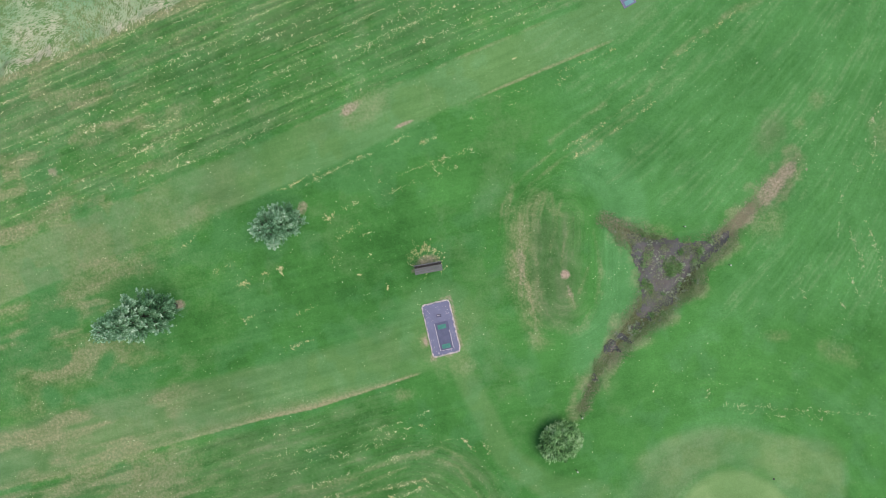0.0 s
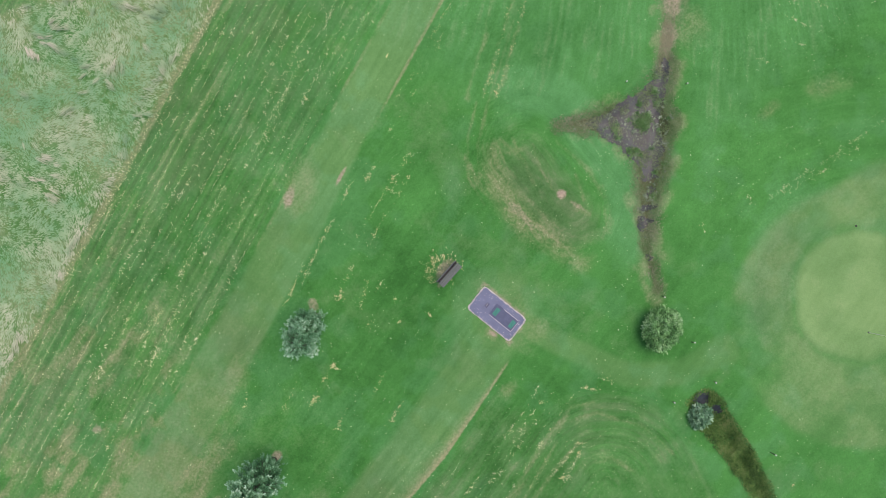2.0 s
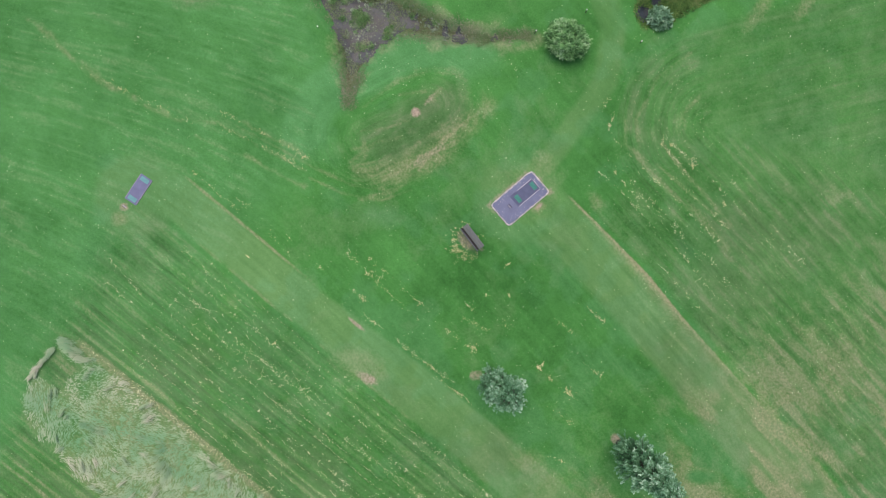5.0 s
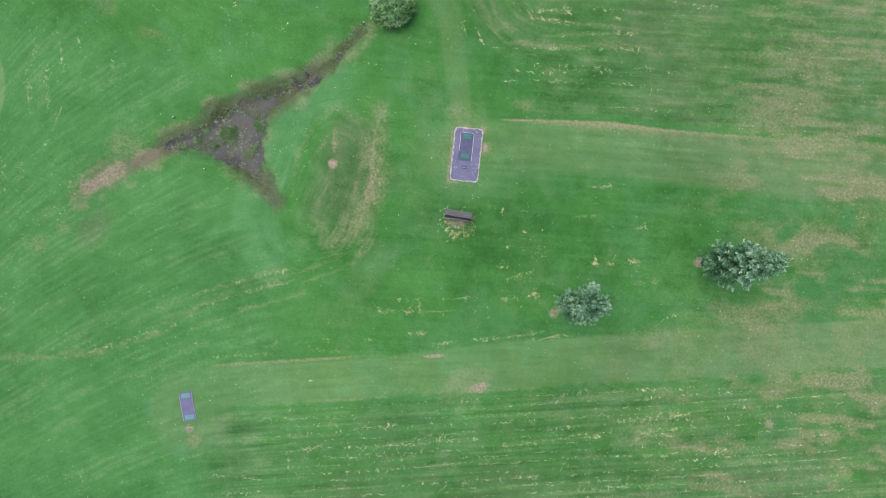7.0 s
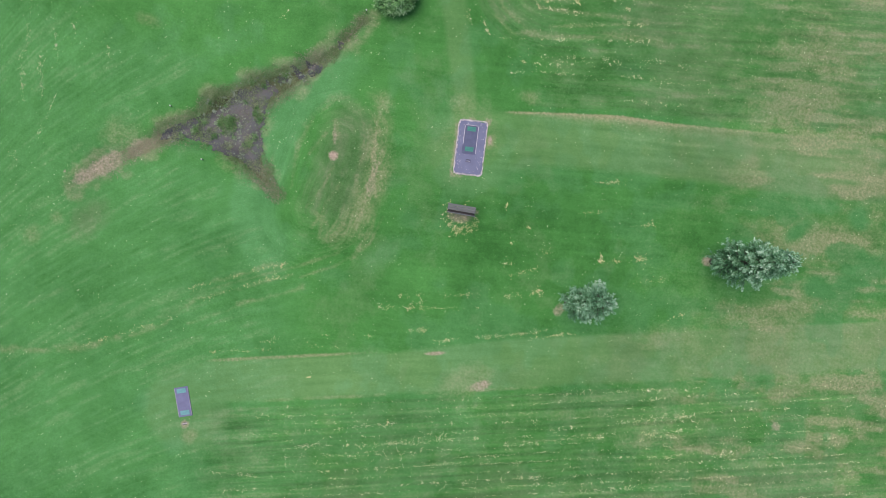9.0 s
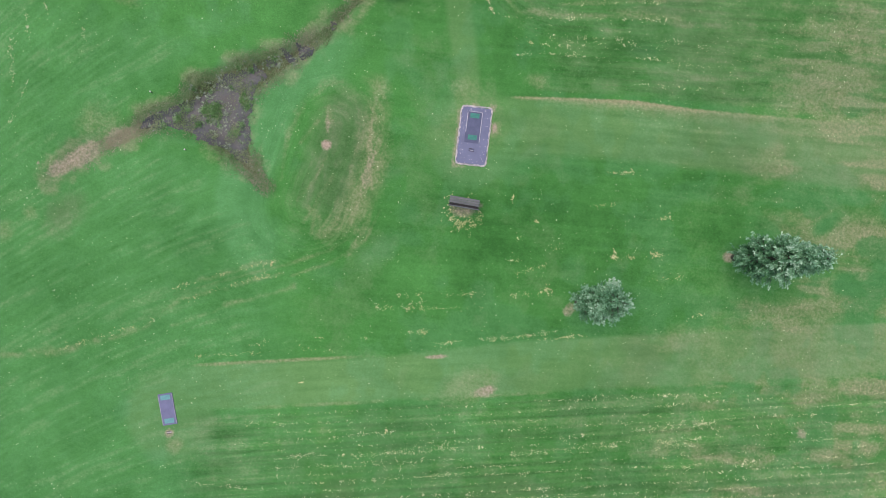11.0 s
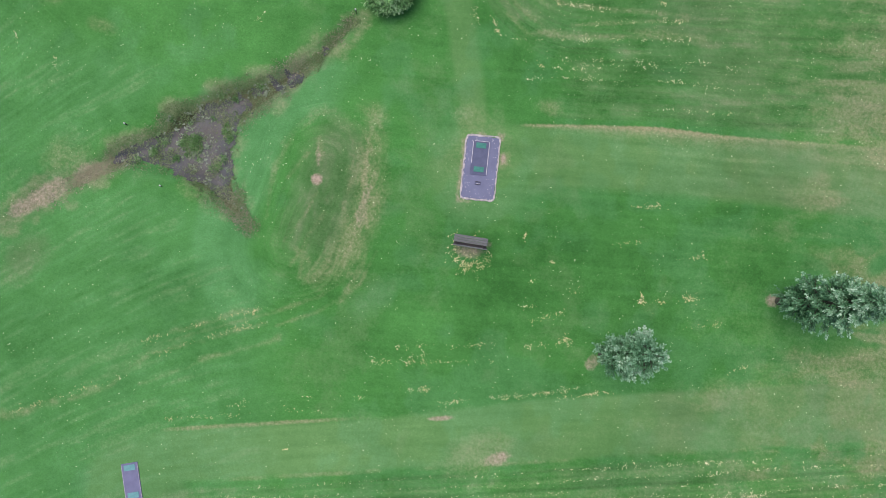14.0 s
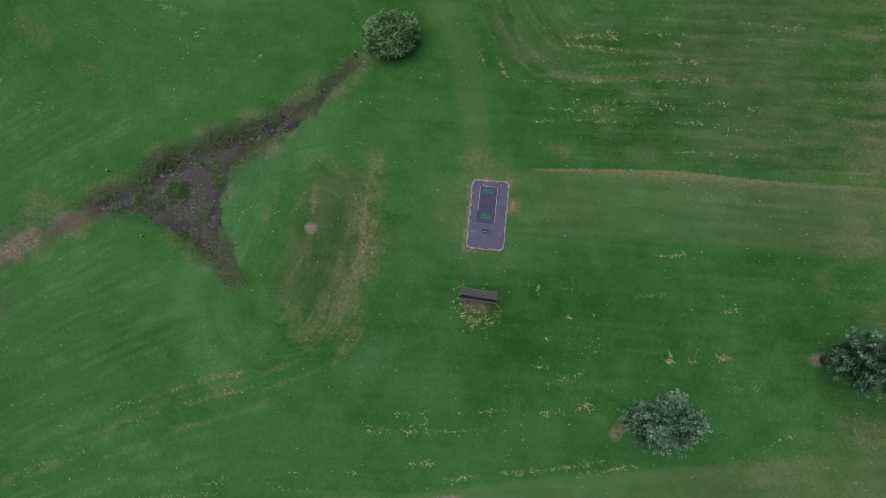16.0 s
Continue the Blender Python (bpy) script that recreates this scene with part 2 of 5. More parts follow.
def depth_in(x, y, spine):
    """How far inside a tapering band: positive within, in metres."""
    best = np.full(np.shape(x), -1e3)
    for (ax, ay, ar), (bx, by, br) in zip(spine, spine[1:]):
        dx, dy = bx - ax, by - ay
        u = np.clip(((x - ax) * dx + (y - ay) * dy) / (dx * dx + dy * dy), 0, 1)
        best = np.maximum(best, ar + (br - ar) * u - np.hypot(x - ax - u * dx, y - ay - u * dy))
    return best


POND = [[(9.9, 1.15, 0.2), (11.5, 0.15, 0.62), (13.95, -1.95, 1.95)],
        [(13.95, -1.95, 1.95), (15.7, -0.95, 0.85), (17.4, 0.1, 0.4)],
        [(13.95, -1.95, 1.95), (12.95, -4.1, 1.1), (10.95, -6.15, 0.6), (10.0, -7.4, 0.3)]]
TAILS = [[(17.0, -0.1, 0.5), (18.5, 1.5, 0.55), (20.2, 3.1, 0.9), (21.3, 4.8, 0.2)],
         [(10.7, -6.45, 0.55), (9.5, -8.1, 0.45), (8.5, -10.3, 0.35)]]
DITCH_LINE = [(6.5, -17.7, 0.85), (6.4, -20.5, 0.62), (5.95, -23.8, 0.5), (5.4, -26.8, 0.45), (3.5, -36.0, 0.45)]
MOUND_TRACK = [(5.9, -6.2, 0.05), (5.4, -4.6, 0.2), (5.2, -3.5, 0.28), (4.85, -2.2, 0.34), (4.65, -0.8, 0.34), (4.75, 0.6, 0.28), (5.1, 1.6, 0.2), (5.6, 2.6, 0.05)]
MOUND_CORE = [(5.73, -5.8, 0.05), (5.62, -4.13, 0.1), (5.35, -3.06, 0.17), (4.97, -2.03, 0.17), (4.37, -0.78, 0.08)]
TRACES = [[(9.6, -4.3, 0.05), (8.9, -5.3, 0.07), (7.8, -5.9, 0.05)], [(8.1, -4.1, 0.1), (7.65, -3.0, 0.16)], [(4.15, -1.9, 0.08), (4.1, 0.3, 0.1), (4.5, 1.8, 0.05)],
          [(6.7, -1.5, 0.05), (6.65, -0.2, 0.08)], [(7.3, 1.5, 0.05), (6.4, 1.9, 0.08), (5.8, 2.6, 0.05)], [(8.0, -5.8, 0.03), (9.4, -4.3, 0.05), (9.7, -2.0, 0.05), (9.2, 0.4, 0.03)],
          [(7.5, 5.35, 0.05), (10.0, 7.1, 0.09), (12.4, 8.7, 0.05)], [(8.0, 4.8, 0.05), (10.5, 6.5, 0.09), (12.5, 7.85, 0.03)],
          [(12.4, 8.9, 0.05), (13.7, 10.85, 0.12), (17.7, 13.8, 0.2), (22.9, 15.8, 0.2)], [(6.6, 5.9, 0.03), (9.6, 8.0, 0.06), (12.2, 10.2, 0.03)]]
ARCS = [[(4.32, -1.1, 0.06), (4.0, 0.4, 0.08), (4.09, 1.9, 0.07), (4.5, 3.3, 0.04)], [(9.1, -4.4, 0.04), (8.5, -5.3, 0.06), (7.8, -5.8, 0.04)], [(7.3, 2.3, 0.04), (6.9, 0.9, 0.06)],
        [(6.4, 2.7, 0.05), (5.9, 1.15, 0.07), (6.0, 0.3, 0.04)], [(9.8, -3.3, 0.04), (9.25, -4.8, 0.06), (8.1, -5.7, 0.04)], [(8.9, -1.8, 0.04), (8.4, -3.3, 0.06)], [(8.0, 1.2, 0.03), (7.45, -0.3, 0.06), (7.3, -1.6, 0.04)]]
FLANKS = [[(5.3, 2.5, 0.05), (5.1, 0.75, 0.08), (5.8, -1.6, 0.06)], [(6.65, 2.8, 0.03), (7.0, 0.75, 0.06), (6.65, -0.6, 0.04)], [(4.3, 3.1, 0.04), (3.85, 1.1, 0.06), (4.3, -1.0, 0.08), (5.3, -4.0, 0.06), (5.8, -6.1, 0.03)],
          [(12.7, 8.5, 0.03), (9.0, 5.9, 0.06), (7.1, 4.6, 0.06), (5.4, 3.25, 0.06), (4.2, 1.6, 0.05)], [(6.9, 5.3, 0.03), (5.2, 3.95, 0.05), (3.7, 2.0, 0.06), (3.5, 0.2, 0.03)]]
BENDS = [[(-0.7, -13.2, 0.05), (1.1, -13.9, 0.07), (2.7, -16.2, 0.07), (3.15, -18.7, 0.05)], [(-0.85, -16.3, 0.05), (0.1, -16.55, 0.08), (0.6, -18.0, 0.05)], [(1.3, -13.3, 0.04), (0.0, -12.65, 0.08), (-1.7, -13.1, 0.08), (-6.9, -14.9, 0.06)],
         [(-1.0, -14.65, 0.08), (-3.5, -15.2, 0.1), (-7.3, -16.2, 0.05)], [(-1.9, -13.8, 0.05), (-7.4, -16.0, 0.05)]]
STRIP_A, STRIP_B = 14.8, 22.9  # directions of the two mown strips


def pond_in(x, y):
    return np.maximum.reduce([depth_in(x, y, s) for s in POND])


def tail_in(x, y):
    return np.maximum.reduce([depth_in(x, y, s) for s in TAILS])


def rough_in(x, y):
    """How far inside the field of long grass."""
    e, n = along(x, y, 22.7, -6.0, 6.2)
    north = np.interp(e, [-30, 5.7, 6.2, 8.0, 10.7, 13.8, 15.3, 16.1, 16.5], [48, 18.8, 18.2, 17.3, 17.05, 16.95, 16.4, 15.9, 14.4])
    inside = np.minimum(np.minimum(n - 11.0, 16.6 - e), north - n) + (cloud(x, y, 1.0, 5) - 0.5) * 0.45
    notch = np.minimum(0.85 - np.abs(e - 15.7), 0.95 - np.abs(n - 12.95)) + (cloud(x, y, 0.5, 7) - 0.5) * 0.3
    return np.minimum(inside, -notch)


def ground_z(x, y):
    z = 0.10 * (cloud(x, y, 9.0, 11, 2) - 0.5)
    z = z - 0.30 * fade(pond_in(x, y), -0.5, 1.2) - 0.45 * fade(depth_in(x, y, DITCH_LINE), -0.4, 0.7)
    z = z - 0.12 * fade(tail_in(x, y), -0.3, 0.5)
    flat = np.maximum(fade(2.6 - np.hypot(x, y + 5.4), 0, 0.8), fade(2.0 - np.hypot(x - 10.9, y - 14.9), 0, 0.8))
    flat = np.maximum(flat, fade(1.9 - np.hypot(x + 0.75, y + 1.75), 0, 0.8))
    return z * (1 - flat)


def z_at(x, y):
    return float(ground_z(np.array([float(x)]), np.array([float(y)]))[0])


def ring(v, centre, half, soft):
    return 1 - fade(np.abs(v - centre), half, half + soft)


def spot(x, y, cx, cy, rx, ry, degrees=0.0, soft=0.6):
    u, v = along(x, y, degrees, cx, cy)
    d = np.hypot(u / rx, v / ry) + (cloud(x, y, 0.7, 91) - 0.5) * 0.7
    return 1 - fade(d, 1 - soft, 1 + soft * 0.5)


def lines(run, over, wide, far, seed):
    """Streaks that follow a mower: run metres along it, over metres across it."""
    return cloud(run / far, over / wide, 1.0, seed, 2)


def trace(x, y, spine, soft=0.15):
    return fade(depth_in(x, y, spine), -soft, soft * 0.6)


def swathes(x, y):
    """Metres along and across the southern mowing rows, which come from the west and turn off southward."""
    u, v = along(x, y, 16.5, -1.3, -18.0)
    w, q = along(x, y, -104.0, -1.3, -18.0)
    corner = (u > 0) & (w < 0)
    over = np.where(corner, np.hypot(u, v), np.maximum(v, q))
    run = np.where(u <= 0, u, np.where(corner, np.arctan2(u, np.maximum(v, 1e-6)) * 4.5, 9.4 + w))
    seam = np.where(corner, 1.0, fade(np.abs(v - q), 0.0, 1.6) * np.where(q > v, 0.55, 1.0))
    return run, over, seam


def turf_masks(x, y):
    n1, n2, n4 = cloud(x, y, 0.8, 21), cloud(x, y, 2.6, 31), cloud(x, y, 6.0, 41)
    wob = (cloud(x, y, 1.6, 51) - 0.5) * 0.5
    ea, na = along(x, y, STRIP_A, -1.5, -6.85)
    eb, nb = along(x, y, STRIP_B, -6.0, 6.2)
    rough, pond, tail = rough_in(x, y), pond_in(x, y), tail_in(x, y)
    open_lawn = 1 - fade(rough, -0.3, 0.2)
    # short mown strips leading away from the tees
    low_a = np.interp(-ea, [0, 4, 7, 10, 30], [-1.38, -1.62, -1.75, -1.6, -1.72])
    top_a = 1.62 + 0.35 * fade(-ea, 8, 20) + 0.75 * fade(ea, -3.2, 0.0)
    sa = fade(na + wob * 0.06, low_a - 0.05, low_a + 0.1) * (1 - fade(na + wob * 0.5, top_a - 0.35, top_a + 0.25)) * (1 - fade(ea + wob, -0.2, 1.2)) * (0.8 - 0.2 * fade(ea, -3, 0))
    low_b = -1.5 + 0.45 * fade(eb, -2, 7)
    sb = fade(nb + wob * 0.2, low_b - 0.1, low_b + 0.15) * (1 - fade(nb + wob * 0.3, 1.3, 1.6)) * (1 - fade(eb + wob, 16.5, 20.0)) * 0.85
    tee = np.maximum(fade(1.25 - np.hypot(*along(x, y, 13, 0.02, -5.3)) / 2.7, 0, 0.5) * 0.62,
                     fade(1.5 - np.hypot(x - 10.7, y - 15.1) / 1.9, 0, 0.4) * 0.75)
    # footpath from the tee to the green
    path = depth_in(x, y, [(1.0, -7.6, 0.75), (2.55, -10.5, 0.8), (4.0, -13.3, 0.85), (6.6, -15.1, 0.9), (9.4, -15.7, 1.1)])
    path = fade(path + wob * 0.3, -0.1, 0.35) * (0.45 + 0.25 * fade(n2, 0.35, 0.65))
    # the two putting greens
    rg = np.hypot(x - 17.9, y + 18.15)
    ro = np.hypot(x - 17.3, y + 19.3)
    green = (1 - fade(rg + wob * 0.8, 3.45, 4.5)) * (0.8 + 0.22 * fade(n2, 0.35, 0.65))
    apron = (1 - fade(ro + wob * 0.3 - 1.7 * fade(x, 20, 25) * fade(y, -17, -12), 7.6, 8.3)) * (1 - np.minimum(green, 1))
    collar = ring(rg + wob * 0.3, 4.45, 0.2, 0.35)
    band = ring(along(x, y, -14, 18.3, -11.9)[1], -0.8, 0.6, 0.9) * fade(x, 17, 20) * apron
    far_green = ring(np.hypot(x - 32.2, y - 1.6), 0, 4.7, 0.15)
    pale = np.maximum.reduce([sa, sb, tee, path, apron * (0.85 + 0.45 * fade(n2, 0.38, 0.65) - 0.45 * fade(13.2 - x, 0, 2) - 0.35 * fade(np.cos(np.arctan2(y + 18.15, x - 17.9) - 2.3), 0.35, 0.85)) - 0.05 * collar, green * 2.0, band * 1.35, far_green * 1.3]) * open_lawn
    # the zones that were mown each their own way
    rm = 1.55 * np.hypot(x - 7.55, y + 1.0 - np.clip(y + 1.0, -2.2, 2.3)) + wob * 0.5
    turn = np.arctan2(y + 1.2, (x - 7.4) / 0.62)
    mound = fade(5.9 - rm + (n2 - 0.5) * 3, 0, 2.2)
    run, over, seam = swathes(x, y)
    over = over + wob * 0.35
    southern = fade(low_a - na, 0.1, 0.6) * fade(6.6 - over, 0, 1.2) * (1 - fade(path, 0.05, 0.3)) * (1 - fade(depth_in(x, y, DITCH_LINE), -2.2, -0.9))
    southern = np.where(ea < 1, np.maximum(southern, fade(low_a - na, 0.1, 0.6) * fade(-x, 1, 4)), southern)
    north_rows = fade(nb, 1.6, 2.0) * open_lawn * (1 - fade(eb + nb * 0.2, 17.5, 21))
    bend = 0.27 * x + 0.023 * x * x + 0.1 * np.maximum(x - 23, 0) ** 2
    swing = fade(-y, 3.5, 6.5)
    fan = 0.62 * (y - bend) + wob * 0.3
    east = fade(x - 6 + 0.3 * y, 0, 5) * (1 - fade(pond, -1.8, 0)) * (1 - mound) * (1 - apron) * (1 - np.minimum(green, 1))
    middle = (1 - north_rows) * (1 - southern) * (1 - east) * (1 - mound)
    e5 = along(x, y, 50)[0]
    m_e = (0.35 * lines(e5, fan, 0.8, 3.2, 111) + 0.65 * lines(e5, fan, 0.18, 1.8, 112)) * (1 - swing) + swing * (0.6 * lines(x, ro, 0.9, 6, 113) + 0.4 * lines(x, ro, 0.3, 4, 114))
    m_b = 0.22 * lines(eb, nb, 0.6, 6, 101) + 0.78 * lines(eb, nb, 0.19, 5, 104)
    m_a = 0.3 * lines(ea, na, 0.7, 4, 106) + 0.7 * lines(ea, na, 0.22, 3, 107)
    m_s = 0.28 * lines(run, over, 0.7, 4, 81) + 0.65 * lines(run, over, 0.27, 2.6, 108) + 0.2 * (n1 - 0.5)
    m_s = 0.5 + (m_s - 0.5) * seam
    m_m = 0.35 * lines(turn * 3, rm, 0.8, 3, 71) + 0.65 * lines(turn * 3, rm, 0.42, 1.7, 109) + 0.3 * (n1 - 0.5)
    m_g = lines(np.arctan2(y + 18.15, x - 17.9) * 5, rg, 0.5, 5, 115)
    # dry grass: the worn west
    west = fade(-x + (n4 - 0.5) * 8 + 0.12 * y, 12.0, 19.0)
    patch = 0.55 * cloud(ea / 3.6, na / 1.1, 1.0, 61, 3) + 0.25 * cloud(ea / 3.0, na / 0.3, 1.0, 62, 2) + 0.2 * n1
    dry = west * (0.06 + 0.64 * fade(patch, 0.46, 0.62)) * (1.0 - 0.5 * sb) * (1 - 0.4 * fade(y - 0.4 * x, 14, 20))
    dry = np.maximum(dry, 0.34 * west * sb)
    for cx, cy, rx, ry, a, k in ((-21.9, -7.7, 5.2, 1.6, 15, 0.8), (-19.2, -9.4, 2.2, 0.8, 15, 0.6), (-22.0, -3.1, 6.0, 0.8, 20, 0.75), (-17.0, -14.1, 2.9, 0.75, 14, 0.75), (-18.7, -17.3, 2.8, 0.4, 14, 0.6),
                                 (-17.5, -18.9, 2.4, 0.35, 14, 0.5), (-22.4, -15.1, 1.5, 0.7, 14, 0.7), (-22.7, 1.8, 2.2, 0.6, 25, 0.75), (-15.2, 1.0, 2.6, 0.9, 23, 0.35),
                                 (-20.6, -1.8, 4.4, 0.8, 20, 0.65), (-24.2, -10.2, 2.2, 0.7, 14, 0.7), (-27.8, -0.6, 2.2, 0.7, 22, 0.6), (-17.6, -17.9, 3.2, 0.8, 15, 0.65), (-20.6, -18.6, 2.2, 0.5, 15, 0.55), (-19.0, -16.0, 2.0, 0.4, 15, 0.5), (-19.1, 3.5, 0.9, 0.5, 20, 0.35)):
        dry = np.maximum(dry, k * spot(x, y, cx, cy, rx, ry, a, 0.8) * (0.5 + 0.5 * fade(patch, 0.36, 0.56)))
    lush_spots = np.zeros_like(x)
    for cx, cy, rx, ry, a in ((-24.8, -6.6, 1.4, 0.9, 30), (-22.6, -4.7, 1.5, 0.75, 0), (-20.2, -7.6, 1.2, 0.6, 60), (-21.1, -9.5, 1.3, 0.6, 14), (-18.6, -4.8, 2.0, 1.2, 14), (-23.4, -9.6, 0.8, 0.8, 0)):
        lush_spots = np.maximum(lush_spots, spot(x, y, cx, cy, rx, ry, a))
    island = west * fade(0.7 * cloud(x, y, 2.4, 127, 2) + 0.3 * n1, 0.53, 0.6)
    lush_spots = np.maximum(lush_spots, 0.85 * island)
    dry = dry * (1 - 0.85 * lush_spots)
    # the worn track down the mound's west flank, its edge and lesser traces
    long_way = lines(turn * 4, rm, 0.42, 2.2, 73)
    track = depth_in(x + (n2 - 0.5) * 0.5, y, MOUND_TRACK) + (cloud(x, y, 0.8, 75) - 0.5) * 0.5
    dry = np.maximum(dry, fade(track, -1.1, 0.4) * (0.36 + 0.5 * fade(0.7 * long_way + 0.3 * n1, 0.36, 0.62)) * 0.86)
    for spine in TRACES:
        dry = np.maximum(dry, fade(depth_in(x + wob * 0.4, y + (n1 - 0.5) * 0.4, spine) + (n1 - 0.5) * 0.3, -0.22, 0.2) * 0.46 * (0.3 + 0.7 * fade(0.5 * n2 + 0.5 * cloud(x, y, 0.5, 77), 0.34, 0.56)))
    dry = np.maximum(dry, fade(depth_in(x + (n1 - 0.5) * 0.3, y, MOUND_CORE), -0.2, 0.15) * (0.55 + 0.4 * fade(n1, 0.35, 0.65)))
    for spine in ARCS + FLANKS + BENDS:
        dry = np.maximum(dry, trace(x + wob * 0.2, y, spine, 0.16) * (0.2 + 0.25 * fade(n1, 0.35, 0.65)))
    dry = np.maximum(dry, mound * fade(m_m, 0.5, 0.75) * (0.05 + 0.16 * fade(8.0 - x, 0, 2)))
    # straw along the strips' edges
    rim = na - low_a + 0.04 * (n1 - 0.5)
    rim = fade(rim, -0.06, 0.03) * np.exp(-np.maximum(rim - 0.04, 0) / (0.07 + 0.22 * fade(-ea, 1, 6)))
    dry = np.maximum(dry, rim * (1 - fade(ea, -0.9, 0.2)) * (1 - 0.55 * fade(-ea, 9, 13)) * (1.15 + 0.4 * fade(n2, 0.35, 0.65)))
    dry = np.maximum(dry, ring(nb + wob * 0.1, low_b - 0.05, 0.04, 0.09) * (0.12 + 0.88 * fade(eb, 7, 10.5)) * fade(n2 + 0.03 * eb, 0.4, 0.6) * 0.75 * (1 - fade(eb, 16, 18)))
    dry = np.maximum(dry, ring(nb + wob * 0.15, 1.5, 0.04, 0.12) * fade(n2, 0.45, 0.65) * 0.4 * (1 - fade(eb, 14, 16)))
    dry = np.maximum(dry, np.maximum(sa, 0.6 * sb) * fade(m_a, 0.48, 0.8) * 0.22 * fade(-x, 2, 14))
    # swathes in the south and the north, the apron, the far west
    dry = np.maximum(dry, southern * fade(m_s, 0.5, 0.72) * (0.1 + 0.34 * fade(-x, 4, 16)) * (0.5 + 0.8 * fade(n2, 0.4, 0.65)))
    dry = np.maximum(dry, north_rows * fade(m_b, 0.5, 0.72) * (0.18 + 0.36 * fade(nb, 5.5, 10.5)))
    dry = np.maximum(dry, east * fade(m_e, 0.53, 0.7) * 0.16 * (1 - 0.6 * swing))
    dry = np.maximum(dry, apron * (0.03 + 0.1 * fade(n2, 0.4, 0.7)))
    dry = np.maximum(dry, (0.02 + 0.1 * fade(n2, 0.45, 0.62)) * fade(-x + (n4 - 0.5) * 10, 6, 17))
    # worn spots
    dry = np.maximum(dry, ring(np.maximum(pond, tail) + wob * 1.6, -0.05, 0.25, 0.6) * 0.35 * fade(n1, 0.35, 0.7))
    for cx, cy, rx, ry, a, k in ((-4.4, 7.9, 1.9, 1.0, 40, 0.42), (9.9, 16.6, 0.5, 0.5, 0, 0.5), (-25.0, 4.7, 1.6, 0.5, 20, 0.7), (-0.95, -6.2, 0.35, 0.5, 13, 0.7), (1.3, -7.6, 1.0, 0.8, 0, 0.35),
                                 (-23.0, 2.0, 1.8, 0.6, 25, 0.6), (19.6, 1.0, 1.2, 1.4, 45, 0.4), (3.6, -23.6, 1.7, 0.5, -60, 0.42), (2.5, -26.2, 1.2, 0.4, -70, 0.4), (-2.25, -9.5, 0.7, 0.5, 10, 0.4)):
        dry = np.maximum(dry, k * spot(x, y, cx, cy, rx, ry, a, 0.8))
    for cx, cy, rx, ry, a, k in ((22.7, 8.4, 0.7, 0.6, 0, 0.45), (21.7, 6.9, 0.5, 0.5, 0, 0.4), (24.1, -7.0, 1.5, 0.8, -20, 0.32), (20.4, -5.9, 0.8, 0.4, 0, 0.32), (-1.1, -13.1, 1.0, 0.25, 14, 0.4),
                                 (-6.7, -14.9, 2.2, 0.3, 14, 0.4), (27.0, 6.5, 1.2, 1.5, 0, 0.3), (0.4, -5.6, 1.9, 2.6, 13, 0.22)):
        dry = np.maximum(dry, k * spot(x, y, cx, cy, rx, ry, a, 0.8))
    dry = np.maximum(dry, fade(rough, -0.35, 0.1) * (0.25 + 0.35 * fade(n2, 0.35, 0.7)))
    dry = np.maximum(dry, ring(nb + wob * 0.5, 10.75, 0.12, 0.3) * (1 - fade(eb, 15.5, 16.5)) * 0.7)
    dry = dry * (1 - np.minimum(green, 1)) + np.minimum(green, 1) * 0.10 * fade(n1, 0.4, 0.8)
    soil = np.zeros_like(x)
    for cx, cy, rx, ry, a, k in ((7.53, -2.2, 0.34, 0.34, 0, 1.0), (7.85, -3.3, 0.16, 0.75, 18, 0.45), (-5.5, 7.75, 0.75, 0.32, 30, 0.75), (-2.25, 6.85, 0.75, 0.14, 22, 0.8),
                                 (-0.78, -1.36, 1.15, 0.42, 10, 0.62), (-1.6, -1.95, 0.25, 0.25, 0, 0.5), (-23.2, 3.95, 0.35, 0.3, 0, 0.5), (-8.35, 1.75, 0.35, 0.5, 0, 0.6),
                                 (-15.75, -4.0, 0.35, 0.35, 0, 0.66), (-0.9, -6.27, 0.19, 0.36, 13, 0.9), (10.45, 16.05, 0.28, 0.28, 0, 0.7),
                                 (20.3, 3.2, 0.6, 2.0, -40, 0.72), (18.3, 1.2, 0.55, 1.7, -42, 0.72), (17.1, -0.1, 0.45, 0.5, 0, 0.7), (22.15, 4.15, 0.1, 0.1, 0, 0.8), (4.85, -1.6, 0.35, 1.5, 6, 0.42)):
        soil = np.maximum(soil, k * spot(x, y, cx, cy, rx, ry, a))
    # sand trodden off the slab's rim
    u, v = along(x, y, 13.1, 0.02, -5.45)
    off = np.maximum(np.abs(u) - 0.87, np.abs(v) - 1.63)
    soil = np.maximum(soil, (1 - fade(off, 0.05, 0.32)) * 0.6 * fade(n1, 0.44, 0.62))
    # lighter and darker sward
    light = 0.5 + 0.34 * (n4 - 0.5) + 0.3 * (n2 - 0.5) + 0.2 * (n1 - 0.5)
    light = light + 0.3 * east * (m_e - 0.5) + 0.62 * north_rows * (m_b - 0.5) + 0.55 * southern * (m_s - 0.5) + 0.4 * mound * (m_m - 0.5) + 0.25 * middle * (m_a - 0.5) \
        + np.maximum(sa, sb) * (0.07 + 0.36 * (np.where(sb > sa, m_b, m_a) - 0.5)) + 0.2 * np.minimum(green + apron, 1) * (m_g - 0.5)
